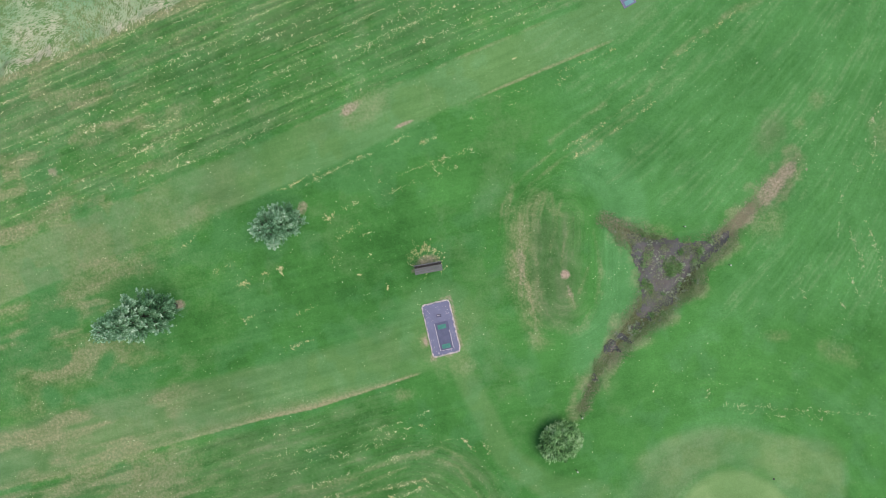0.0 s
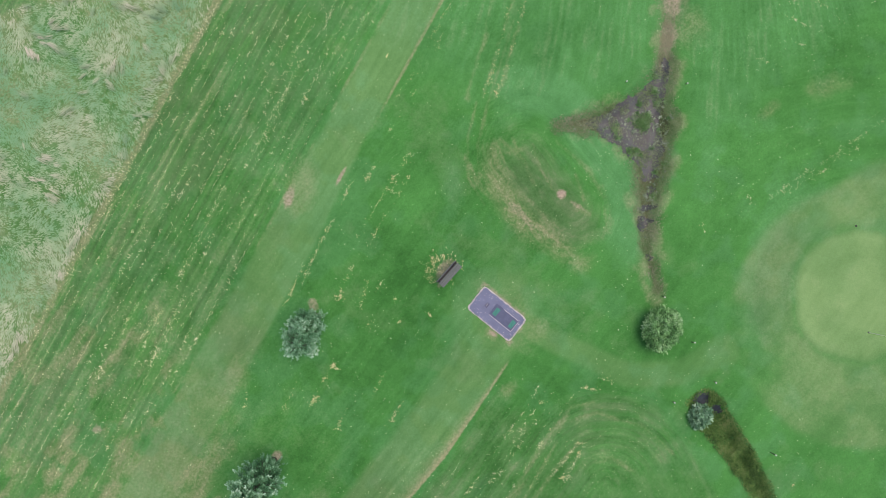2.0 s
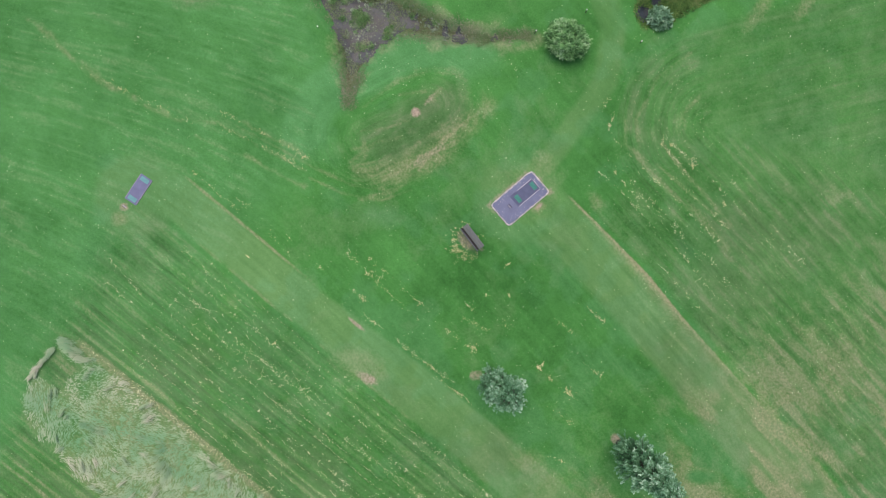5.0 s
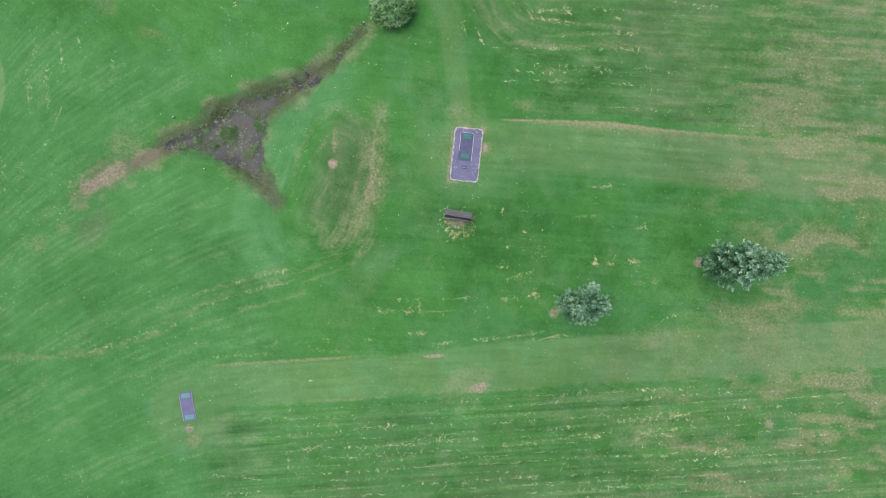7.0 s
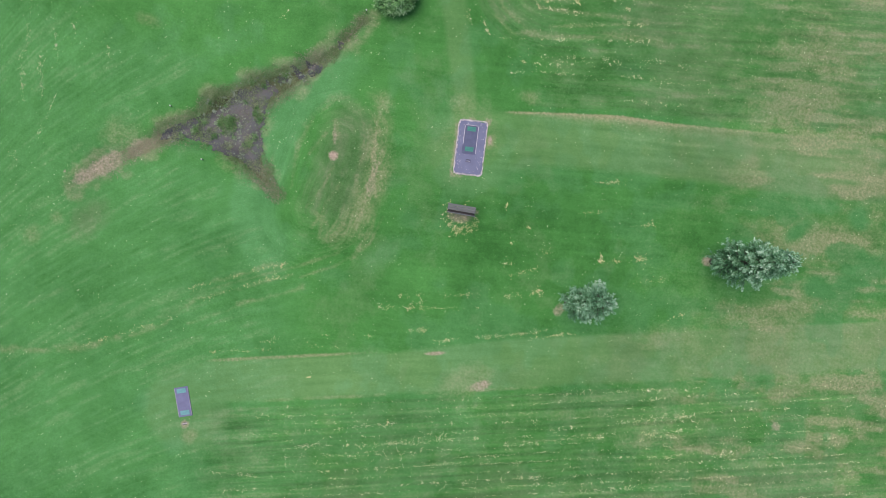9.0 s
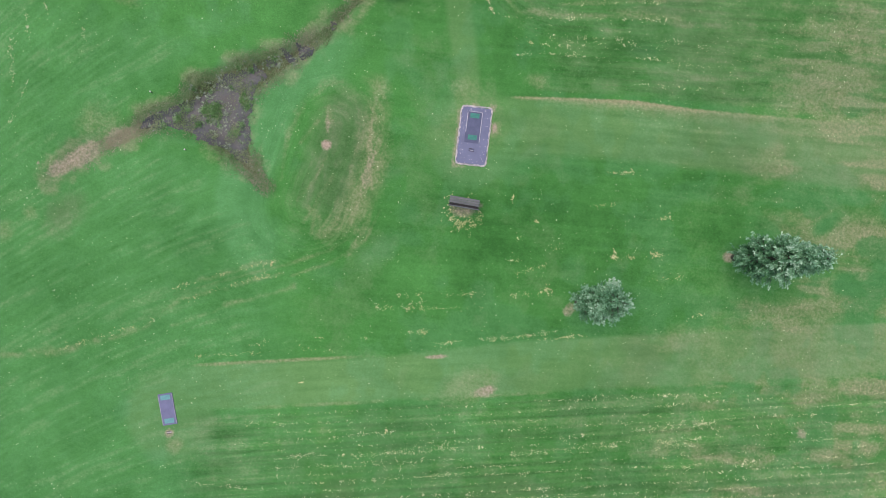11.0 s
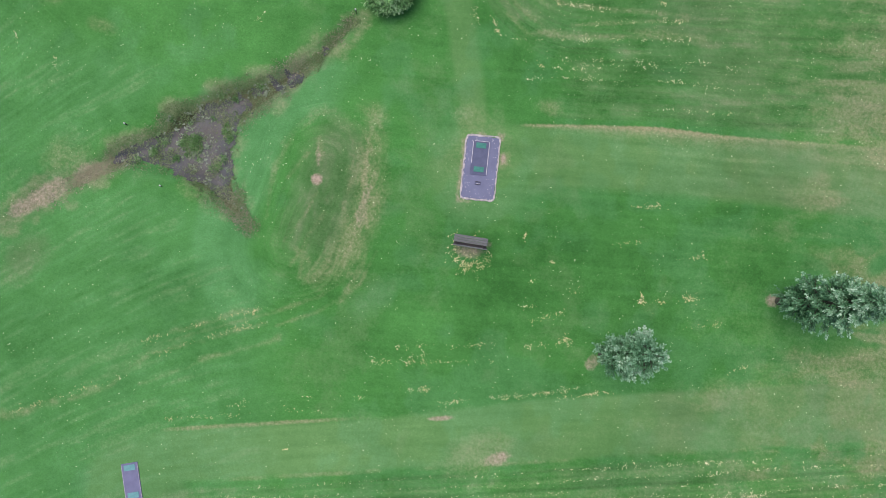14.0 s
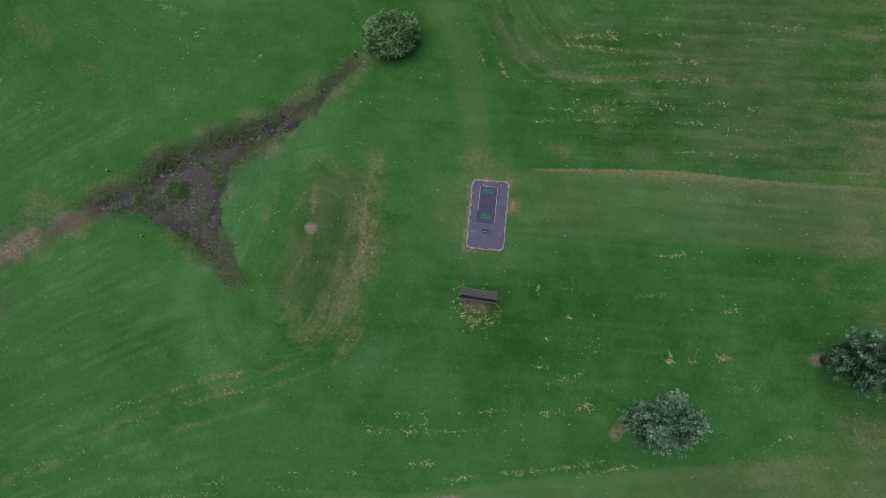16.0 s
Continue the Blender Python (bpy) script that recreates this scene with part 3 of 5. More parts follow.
    light = light - 0.08 * mound * fade(8.4 - x, 0, 1.5) - 0.02 * southern + 0.03 * east * (1 - 0.9 * swing) - 0.02 * north_rows + 0.1 * ring(rm, 6.6, 0.6, 1.0) * fade(x - 7, 0, 2) - 0.07 * ring(na - 4.0, 0, 3.0, 2.0) * fade(8 - x, 0, 4)
    for cx, cy, rx, ry, a, k in ((12.4, 5.0, 2.0, 0.9, 32, -0.2), (7.7, 15.0, 0.9, 1.6, 60, -0.18), (11.8, -8.6, 2.5, 1.2, -50, -0.1), (-10.0, -13.0, 3.0, 1.0, 16, 0.14), (-3.0, -2.6, 4.0, 1.2, 15, -0.12), (-14.0, -5.5, 3.5, 1.5, 15, -0.06)):
        light = light + k * spot(x, y, cx, cy, rx, ry, a, 0.9)
    light = light - 0.16 * np.minimum(fade(1.1 - np.abs(along(x, y, 22.7, -6, 6.2)[0] - 15.7), 0, 0.3), fade(1.1 - np.abs(along(x, y, 22.7, -6, 6.2)[1] - 12.95), 0, 0.3))
    # clover: in drifts on the lawn, in the fan of the east, along the path, on the mound's flanks
    drift = 0.48 * cloud(x, y, 3.8, 121, 3) + 0.52 * cloud(x, y, 1.1, 123, 3)
    mint = (0.08 + 0.8 * fade(drift, 0.44, 0.6)) * (0.64 - 0.24 * southern - 0.1 * north_rows)
    mint = np.maximum(mint, east * (1 - swing) * (0.42 + 0.22 * fade(m_e, 0.42, 0.62)))
    mint = np.maximum(mint, ring(rm, 5.6, 1.6, 1.6) * fade(x - 6.8, 0, 2.0) * 0.85)
    for cx, cy, rx, ry, a, k in ((2.8, 2.4, 1.6, 0.8, 60, 0.8), (2.0, -0.2, 0.8, 0.9, 0, 0.6), (-7.4, -13.1, 1.2, 0.5, 16, 0.8), (-24.0, -5.6, 3.2, 1.0, 15, 0.8), (12.2, -15.2, 1.2, 2.2, -20, 0.8), (9.0, 19.0, 3.0, 4.0, 20, 0.7), (10.6, 17.6, 1.2, 0.8, 30, 0.95), (13.4, 15.6, 0.9, 1.3, 10, 0.9), (8.2, 16.2, 0.8, 0.9, 0, 0.8), (13.0, 10.5, 2.4, 4.0, -30, 0.6)):
        mint = np.maximum(mint, k * spot(x, y, cx, cy, rx, ry, a, 0.9))
    mint = np.maximum(mint, lush_spots * 0.8) * (1 - 0.6 * mound * fade(6.8 - x, -2, 1))
    # brownish, thin sward
    thin = fade(0.6 * cloud(x, y, 3.4, 125, 3) + 0.4 * n1, 0.47, 0.66)
    brown = 0.3 * thin * middle
    brown = np.maximum(brown, mound * (0.6 + 0.4 * fade(m_m, 0.4, 0.65)) * (1 - 0.85 * fade(x - 7.4, 0, 1.8)) * (0.15 + 0.85 * fade(4.9 - rm, 0, 3.0)) * (1 - 0.7 * fade(y, 0.2, 2.6)))
    brown = np.maximum(brown, southern * (0.34 + 0.25 * thin + 0.35 * fade(m_s, 0.42, 0.68)) * (0.75 + 0.25 * fade(-x, 0, 10)))
    brown = np.maximum(brown, north_rows * (0.21 + 0.22 * thin + (0.1 + 0.2 * fade(nb, 5, 9)) * fade(1 - m_b, 0.42, 0.66)))
    wedge = ring(rg + wob, 5.4, 0.8, 0.8) * fade(np.cos(np.arctan2(y + 18.15, x - 17.9) - 2.3), 0.55, 0.95)
    brown = np.maximum(brown, apron * (0.05 + 0.4 * np.maximum(wedge, 0.3 * collar * fade(17 - x, -2, 3))))
    brown = np.maximum(brown, (sa * (0.22 + 0.3 * thin + 0.4 * fade(-x, 6, 15)) + sb * fade(-x, 5, 15) * (0.3 + 0.4 * thin)))
    brown = np.maximum(brown, southern * fade(-x, 9, 18) * (0.45 + 0.35 * fade(m_s, 0.4, 0.65)))
    dry = np.maximum(dry, southern * fade(-x, 10, 18) * fade(0.5 * m_s + 0.5 * patch, 0.42, 0.6) * 0.5)
    brown = np.maximum(brown, 0.7 * spot(x, y, 19.9, 6.4, 1.5, 1.0, 60, 0.9))
    brown = np.maximum(brown, fade(tail + wob * 1.5 + (n1 - 0.5) * 1.2, -0.9, 0.3) * 0.75)
    brown = np.maximum(brown, fade(pond + wob + (n1 - 0.5), -0.8, 0.2) * (0.3 + 0.6 * fade(0.55 * (x - 14) - 0.8 * (y + 2), -0.5, 1.0)))
    damp = np.maximum(fade(pond + wob * 0.6, 0.12, 0.55), fade(depth_in(x, y, TAILS[1]) + wob * 0.6, 0.0, 0.4) * 0.5)
    damp = np.maximum(damp, fade(depth_in(x, y, TAILS[0]) + wob * 0.6, -0.1, 0.3) * (0.55 - 0.4 * fade(x, 18.5, 20)))
    dry = dry * (1 - 0.9 * fade(soil, 0.4, 0.8))
    # the way each zone was mown
    zones = np.stack([0.45 * middle, 0.9 * east, 1.2 * north_rows, 1.2 * southern, 1.1 * mound, 2.0 * sa, 2.0 * sb, 1.5 * apron + 2 * green])
    order = np.sort(zones, axis=0)
    pick = np.argmax(zones, axis=0)
    e_run, e_over = np.where(swing > 0.5, x, e5), np.where(swing > 0.5, ro, fan)
    a_run = np.choose(pick, [ea, e_run + 90, eb, run + 180, turn * 3 + 270, ea, eb, np.arctan2(y + 18.15, x - 17.9) * 5 + 360])
    a_over = np.choose(pick, [na, e_over + 90, nb, over + 180, rm + 270, na, nb, rg + 360])
    show = np.choose(pick, [0.25 * n2, 0.45 * n2, 0.95 * n2 + 0.1, (0.9 * n2 + 0.1) * seam, 0.9 * n2, 0.2 * n2, 0.2 * n2, 0.2 * n2]) * fade(order[-1] - order[-2], 0.0, 0.25) * fade(np.abs(swing - 0.5), 0.02, 0.2)
    return np.stack([pale, dry, soil, np.clip(light, 0, 1)], 1), np.stack([a_run, a_over, show], 1), np.stack([mint * (1 - 0.6 * np.minimum(green, 1)), brown, damp], 1)


# ---- helpers for meshes ----
def mesh_object(name, verts, faces, material, parent=None, label="", smooth=False):
    me = bpy.data.meshes.new(name)
    me.from_pydata(np.asarray(verts, dtype=float), [], np.asarray(faces) if not isinstance(faces, list) else faces)
    me.materials.append(material)
    if smooth:
        me.polygons.foreach_set("use_smooth", np.ones(len(me.polygons), dtype=bool))
    me.update()
    ob = new(name, me)
    ob.parent = parent
    if label:
        ob["label"] = label
    return ob


def part(name, bm, material, parent, label=""):
    me = bpy.data.meshes.new(name)
    bm.to_mesh(me)
    bm.free()
    me.materials.append(material)
    ob = new(name, me)
    ob.parent = parent
    if label:
        ob["label"] = label
    return ob


def box(sx, sy, sz, x=0.0, y=0.0, z=0.0, bevel=0.006, turn=None, into=None):
    """A box with worn edges; z is its underside."""
    bm = into or bmesh.new()
    made = bmesh.ops.create_cube(bm, size=1.0)["verts"]
    bmesh.ops.scale(bm, vec=(sx, sy, sz), verts=made)
    if turn is not None:
        bmesh.ops.rotate(bm, verts=made, cent=(0, 0, 0), matrix=turn.to_3x3())
    bmesh.ops.translate(bm, vec=(x, y, z + sz / 2), verts=made)
    if bevel:
        edges = list({e for v in made for e in v.link_edges})
        bmesh.ops.bevel(bm, geom=edges, offset=bevel, segments=2, profile=0.6, affect="EDGES")
    return bm


def rounded_slab(sx, sy, thick, radius, wear=0.0, seed=1, inner=None, steps=6):
    """A flat slab with rounded corners and a slightly uneven outline; inner leaves a hole of that border width."""
    rnd = random.Random(seed)
    outline = []
    for k, (cx, cy) in enumerate(((1, 1), (-1, 1), (-1, -1), (1, -1))):
        for s in range(steps + 1):
            a = radians(90 * k + 90 * s / steps)
            outline.append((cx * (sx / 2 - radius) + radius * math.cos(a), cy * (sy / 2 - radius) + radius * math.sin(a)))
    dense = []
    for (ax, ay), (bx, by) in zip(outline, outline[1:] + outline[:1]):
        n = max(1, int(math.hypot(bx - ax, by - ay) / 0.12))
        dense += [(ax + (bx - ax) * k / n, ay + (by - ay) * k / n) for k in range(n)]
    dense = [(x + rnd.uniform(-wear, wear), y + rnd.uniform(-wear, wear)) for x, y in dense]
    bm = bmesh.new()
    top = [bm.verts.new((x, y, thick)) for x, y in dense]
    low = [bm.verts.new((x * 1.01, y * 1.01, 0)) for x, y in dense]
    n = len(dense)
    for k in range(n):
        bm.faces.new((low[k], low[(k + 1) % n], top[(k + 1) % n], top[k]))
    if inner:
        fx, fy = (sx / 2 - inner) / (sx / 2), (sy / 2 - inner) / (sy / 2)
        hole = [bm.verts.new((x * fx + rnd.uniform(-wear, wear) * 2, y * fy + rnd.uniform(-wear, wear) * 2, thick)) for x, y in dense]
        for k in range(n):
            bm.faces.new((top[k], top[(k + 1) % n], hole[(k + 1) % n], hole[k]))
    else:
        bm.faces.new(top)
    bmesh.ops.recalc_face_normals(bm, faces=bm.faces)
    return bm


def tube(points, radii, sides=7, into=None):
    bm = into or bmesh.new()
    rings = []
    for k, (p, r) in enumerate(zip(points, radii)):
        a, b = Vector(points[max(k - 1, 0)]), Vector(points[min(k + 1, len(points) - 1)])
        q = (b - a).to_track_quat("Z", "Y")
        rings.append([bm.verts.new(Vector(p) + q @ Vector((r * math.cos(s * math.tau / sides), r * math.sin(s * math.tau / sides), 0))) for s in range(sides)])
    for low, high in zip(rings, rings[1:]):
        for s in range(sides):
            bm.faces.new((low[s], low[(s + 1) % sides], high[(s + 1) % sides], high[s]))
    bm.faces.new(rings[-1])
    bm.faces.new(rings[0][::-1])
    return bm


def thing(name, m, label, category, group="", kind=""):
    ob = new(name)
    ob.matrix_world = m
    return tagged(ob, label, category, group, kind)


def blade_field(name, base, heading, length, width, lift, material, droop=0.35, parent=None, tint=None):
    """Bent blades, one for each row: base (n, 3), heading in radians, length, width, lift in radians."""
    n = len(base)
    d = np.stack([np.cos(heading) * np.cos(lift), np.sin(heading) * np.cos(lift), np.sin(lift)], 1)
    side = np.stack([-np.sin(heading), np.cos(heading), np.zeros(n)], 1) * (width / 2)[:, None]
    mid = base + d * (length * 0.55)[:, None]
    tip = base + d * length[:, None]
    tip[:, 2] -= droop * length * np.sin(lift)
    verts = np.stack([base - side * 0.7, base + side * 0.7, mid + side, mid - side, tip], 1).reshape(-1, 3)
    k = np.arange(n)[:, None] * 5
    tris = np.concatenate([k + [0, 1, 2], k + [0, 2, 3], k + [3, 2, 4]], 0)
    ob = mesh_object(name, verts, tris, material, parent)
    if tint is not None:
        ob.data.attributes.new("tint", "FLOAT", "POINT").data.foreach_set("value", np.repeat(tint, 5).astype(np.float32))
    return ob


def leaf_cloud(name, at, way, size, material, parent=None, label="", narrow=0.42):
    """Folded leaves: at (n, 3), way: the direction of each leaf (n, 3)."""
    n = len(at)
    way = way / np.linalg.norm(way, axis=1)[:, None]
    up = RNG.normal(size=(n, 3)) * 0.45 + [0, 0, 1]
    side = np.cross(way, up)
    side /= np.linalg.norm(side, axis=1)[:, None] + 1e-9
    fold = np.cross(side, way)
    s = size[:, None]
    verts = np.stack([at, at + way * s * 0.5 + side * s * narrow - fold * s * 0.08, at + way * s - fold * s * 0.15,
                      at + way * s * 0.5 - side * s * narrow - fold * s * 0.08], 1).reshape(-1, 3)
    k = np.arange(n)[:, None] * 4
    return mesh_object(name, verts, np.concatenate([k + [0, 1, 2], k + [0, 2, 3]], 0), material, parent, label)


def scatter(n, x0, x1, y0, y1):
    return RNG.uniform(x0, x1, n), RNG.uniform(y0, y1, n)


def carry(ob, turf, comb, hue):
    """Lay the turf's masks on a mesh."""
    ob.data.color_attributes.new("turf", "FLOAT_COLOR", "POINT").data.foreach_set("color", turf.astype(np.float32).ravel())
    ob.data.attributes.new("comb", "FLOAT_VECTOR", "POINT").data.foreach_set("vector", comb.astype(np.float32).ravel())
    ob.data.attributes.new("hue", "FLOAT_VECTOR", "POINT").data.foreach_set("vector", hue.astype(np.float32).ravel())


# ---- ground ----
def build_ground():
    step = 0.095
    far = np.array([33, 36, 42, 60, 90, 150, 300, 700, 1600, 3000.0])
    xs = np.concatenate([-far[::-1], np.arange(-32, 32.01, step), far])
    ys = np.concatenate([-far[::-1], np.arange(-32, 31.51, step), far])
    gx, gy = np.meshgrid(xs, ys)
    x, y = gx.ravel(), gy.ravel()
    near = fade(44 - np.maximum(np.abs(x), np.abs(y)), 0, 6)
    verts = np.stack([x, y, ground_z(x, y) * near], 1)
    nx, ny = len(xs), len(ys)
    i = (np.arange(ny - 1)[:, None] * nx + np.arange(nx - 1)[None, :]).ravel()
    ob = mesh_object("ground", verts, np.stack([i, i + 1, i + nx + 1, i + nx], 1), TURF, smooth=True)
    carry(ob, *turf_masks(x, y))
    return tagged(ob, "mown green golf course grass with pale strips, dry patches and bare earth", "lawn", kind="structure")


build_ground()


POOLS = ((10.46, -6.67, 0.36), (11.05, -6.0, 0.2), (12.36, -4.56, 0.42), (9.3, -8.6, 0.12))


def build_pond():
    """The bed of the dried-up pond, in the hollow of the ground, with a ragged edge."""
    step = 0.09
    for name, field, box_, label in (("pond_bed", lambda x, y: np.maximum.reduce([pond_in(x, y) - 0.06 - 0.5 * fade(11.9 - x, 0, 0.8) - 0.5 * 1.3 * fade(0.55 * (x - 14) - 0.8 * (y + 2), 0.3, 1.2) + (cloud(x, y, 1.4, 133, 2) - 0.5) * 0.9] + [0.12 + rr - np.hypot((x - cx) * 0.8 + (y - cy) * 0.35, y - cy) for cx, cy, rr in POOLS]), (9, 19, -9, 3), "dark wet mud bed of a dried-up three-armed pond"),
                                     ("ditch_pool", lambda x, y: np.maximum(0.62 - np.hypot(x - 6.6, y + 17.35), 0.5 - np.hypot(x - 6.95, y + 18.3)), (5, 9, -20, -15), "small dark pool of mud at the end of the ditch")):
        xs, ys = np.arange(box_[0], box_[1], step), np.arange(box_[2], box_[3], step)
        gx, gy = np.meshgrid(xs, ys)
        keep = (field(gx, gy) + (cloud(gx, gy, 0.5, 131) - 0.5) * 0.75) > 0
        index = -np.ones(gx.shape, dtype=int)
        quads = keep[:-1, :-1] & keep[1:, :-1] & keep[:-1, 1:] & keep[1:, 1:]
        use = np.zeros(gx.shape, dtype=bool)
        for a, b in ((0, 0), (1, 0), (0, 1), (1, 1)):
            use[a:use.shape[0] - 1 + a, b:use.shape[1] - 1 + b] |= quads
        index[use] = np.arange(use.sum())
        x, y = gx[use], gy[use]
        z = ground_z(x, y) + 0.02 + 0.03 * cloud(x, y, 0.35, 141)
        r, c = np.nonzero(quads)
        faces = np.stack([index[r, c], index[r, c + 1], index[r + 1, c + 1], index[r + 1, c]], 1)
        tagged(mesh_object(name, np.stack([x, y, z], 1), faces, MUD, smooth=True), label, "pond", kind="structure")


build_pond()


# ---- tees ----
def build_tee():
    base = thing("tee_pad", pose(0.02, -5.45, 0, 0, 0, 13.1), "purple-grey rubber tee slab with worn sandy edges", "tee pad")
    part("slab", rounded_slab(1.62, 3.12, 0.035, 0.16, 0.008, 3), SLAB, base)
    part("edging", rounded_slab(1.74, 3.27, 0.039, 0.22, 0.02, 4, inner=0.06), EDGING, base, "pale worn sandy edging")
    mat = thing("hitting_mat", pose(0.20, -5.90, 0.039, 0, 0, 13.1), "dark grey hitting mat with white lines and two green turf inserts", "golf mat")
    part("mat_base", rounded_slab(0.84, 1.72, 0.02, 0.02, 0.002, 5), MAT_DARK, mat)
    for x in (-0.40, 0.40):
        part("white_line", box(0.022, 1.66 if x < 0 else 1.1, 0.006, x, 0.0 if x < 0 else -0.25, 0.02, 0.002), LINE, mat, "chipped white edge line")
    part("white_line", box(0.7, 0.018, 0.006, 0.0, -0.84, 0.02, 0.002), LINE, mat, "chipped white edge line")
    for y in (-0.62, 0.58):
        part("turf_insert", rounded_slab(0.5, 0.26, 0.018, 0.015, 0.003, 7), MAT_GREEN, mat, "bright green artificial turf insert").matrix_local = pose(0.0, y, 0.02)
    tray = thing("ball_tray", pose(-0.12, -4.67, 0.035, 0, 0, 10), "small black rubber ball tray lying on the tee slab", "ball tray")
    part("tray_base", box(0.3, 0.15, 0.015, 0, 0, 0, 0.004), MAT_DARK, tray)
    for y in (-0.07, 0.07):
        part("tray_rim", box(0.3, 0.018, 0.03, 0, y, 0.015, 0.004), WOOD_DARK, tray)
    part("tray_label", box(0.2, 0.02, 0.006, 0.0, 0.02, 0.015, 0.001), LINE, tray, "worn white strip")

    small = thing("tee_mat", pose(10.97, 14.78, 0.0, 0, 0, 29.0), "small purple-grey tee mat with two faded teal inserts", "golf mat")
    part("mat_base", rounded_slab(0.82, 1.78, 0.03, 0.02, 0.004, 8), SLAB_OLD, small)
    for x in (-0.39, 0.39):
        part("white_line", box(0.016, 1.7, 0.006, x, 0, 0.03, 0.002), EDGING, small, "worn pale edge line")
    for y in (-0.68, 0.66):
        part("turf_insert", rounded_slab(0.54, 0.27, 0.018, 0.015, 0.003, 9), MAT_TEAL, small, "faded teal artificial turf insert").matrix_local = pose(0, y, 0.03)
    tray = thing("ball_tray", pose(10.46, 16.0, 0.0, 0, 0, 29), "small pale ball tray on bare earth beside the tee mat", "ball tray")
    part("tray_base", box(0.26, 0.13, 0.012, 0, 0, 0, 0.004), EDGING, tray)
    for y in (-0.055, 0.055):
        part("tray_rim", box(0.26, 0.018, 0.035, 0, y, 0.012, 0.004), BLACK, tray)


build_tee()


def build_bench():
    ob = thing("bench", pose(-0.74, -1.78, 0, 0, 0, 10.2), "weathered grey wooden park bench with a dark backrest", "bench")
    for k, y in enumerate((-0.215, -0.09, 0.035)):
        part("seat_slat", box(1.66, 0.115, 0.04, 0, y, 0.42 - 0.012 * k, 0.006), WOOD, ob)
    lean = Matrix.Rotation(radians(-14), 4, "X")
    # the dark lower slat also carries the gap's shade in its colour
    for k, z in enumerate((0.52, 0.70)):
        part("back_slat", box(1.66, 0.045, 0.13, 0, 0.225 + 0.045 * k, z, 0.006, lean), WOOD if k else WOOD_DARK, ob, "" if k else "dark lower back slat")
    # dark board added in the open gap behind the seat, standing for shade
    part("gap_shade_board", box(1.6, 0.13, 0.03, 0, 0.165, 0.37, 0.005), WOOD_DARK, ob)
    for x in (-0.64, 0.64):
        part("leg", box(0.07, 0.08, 0.41, x, -0.19, 0.0, 0.006), WOOD_DARK, ob)
        part("leg", box(0.07, 0.08, 0.41, x, 0.1, 0.0, 0.006), WOOD_DARK, ob)
        part("seat_bearer", box(0.07, 0.44, 0.05, x, -0.04, 0.352, 0.006), WOOD_DARK, ob)
        part("back_post", box(0.06, 0.05, 0.56, x, 0.17, 0.36, 0.006, lean), WOOD_DARK, ob)


build_bench()


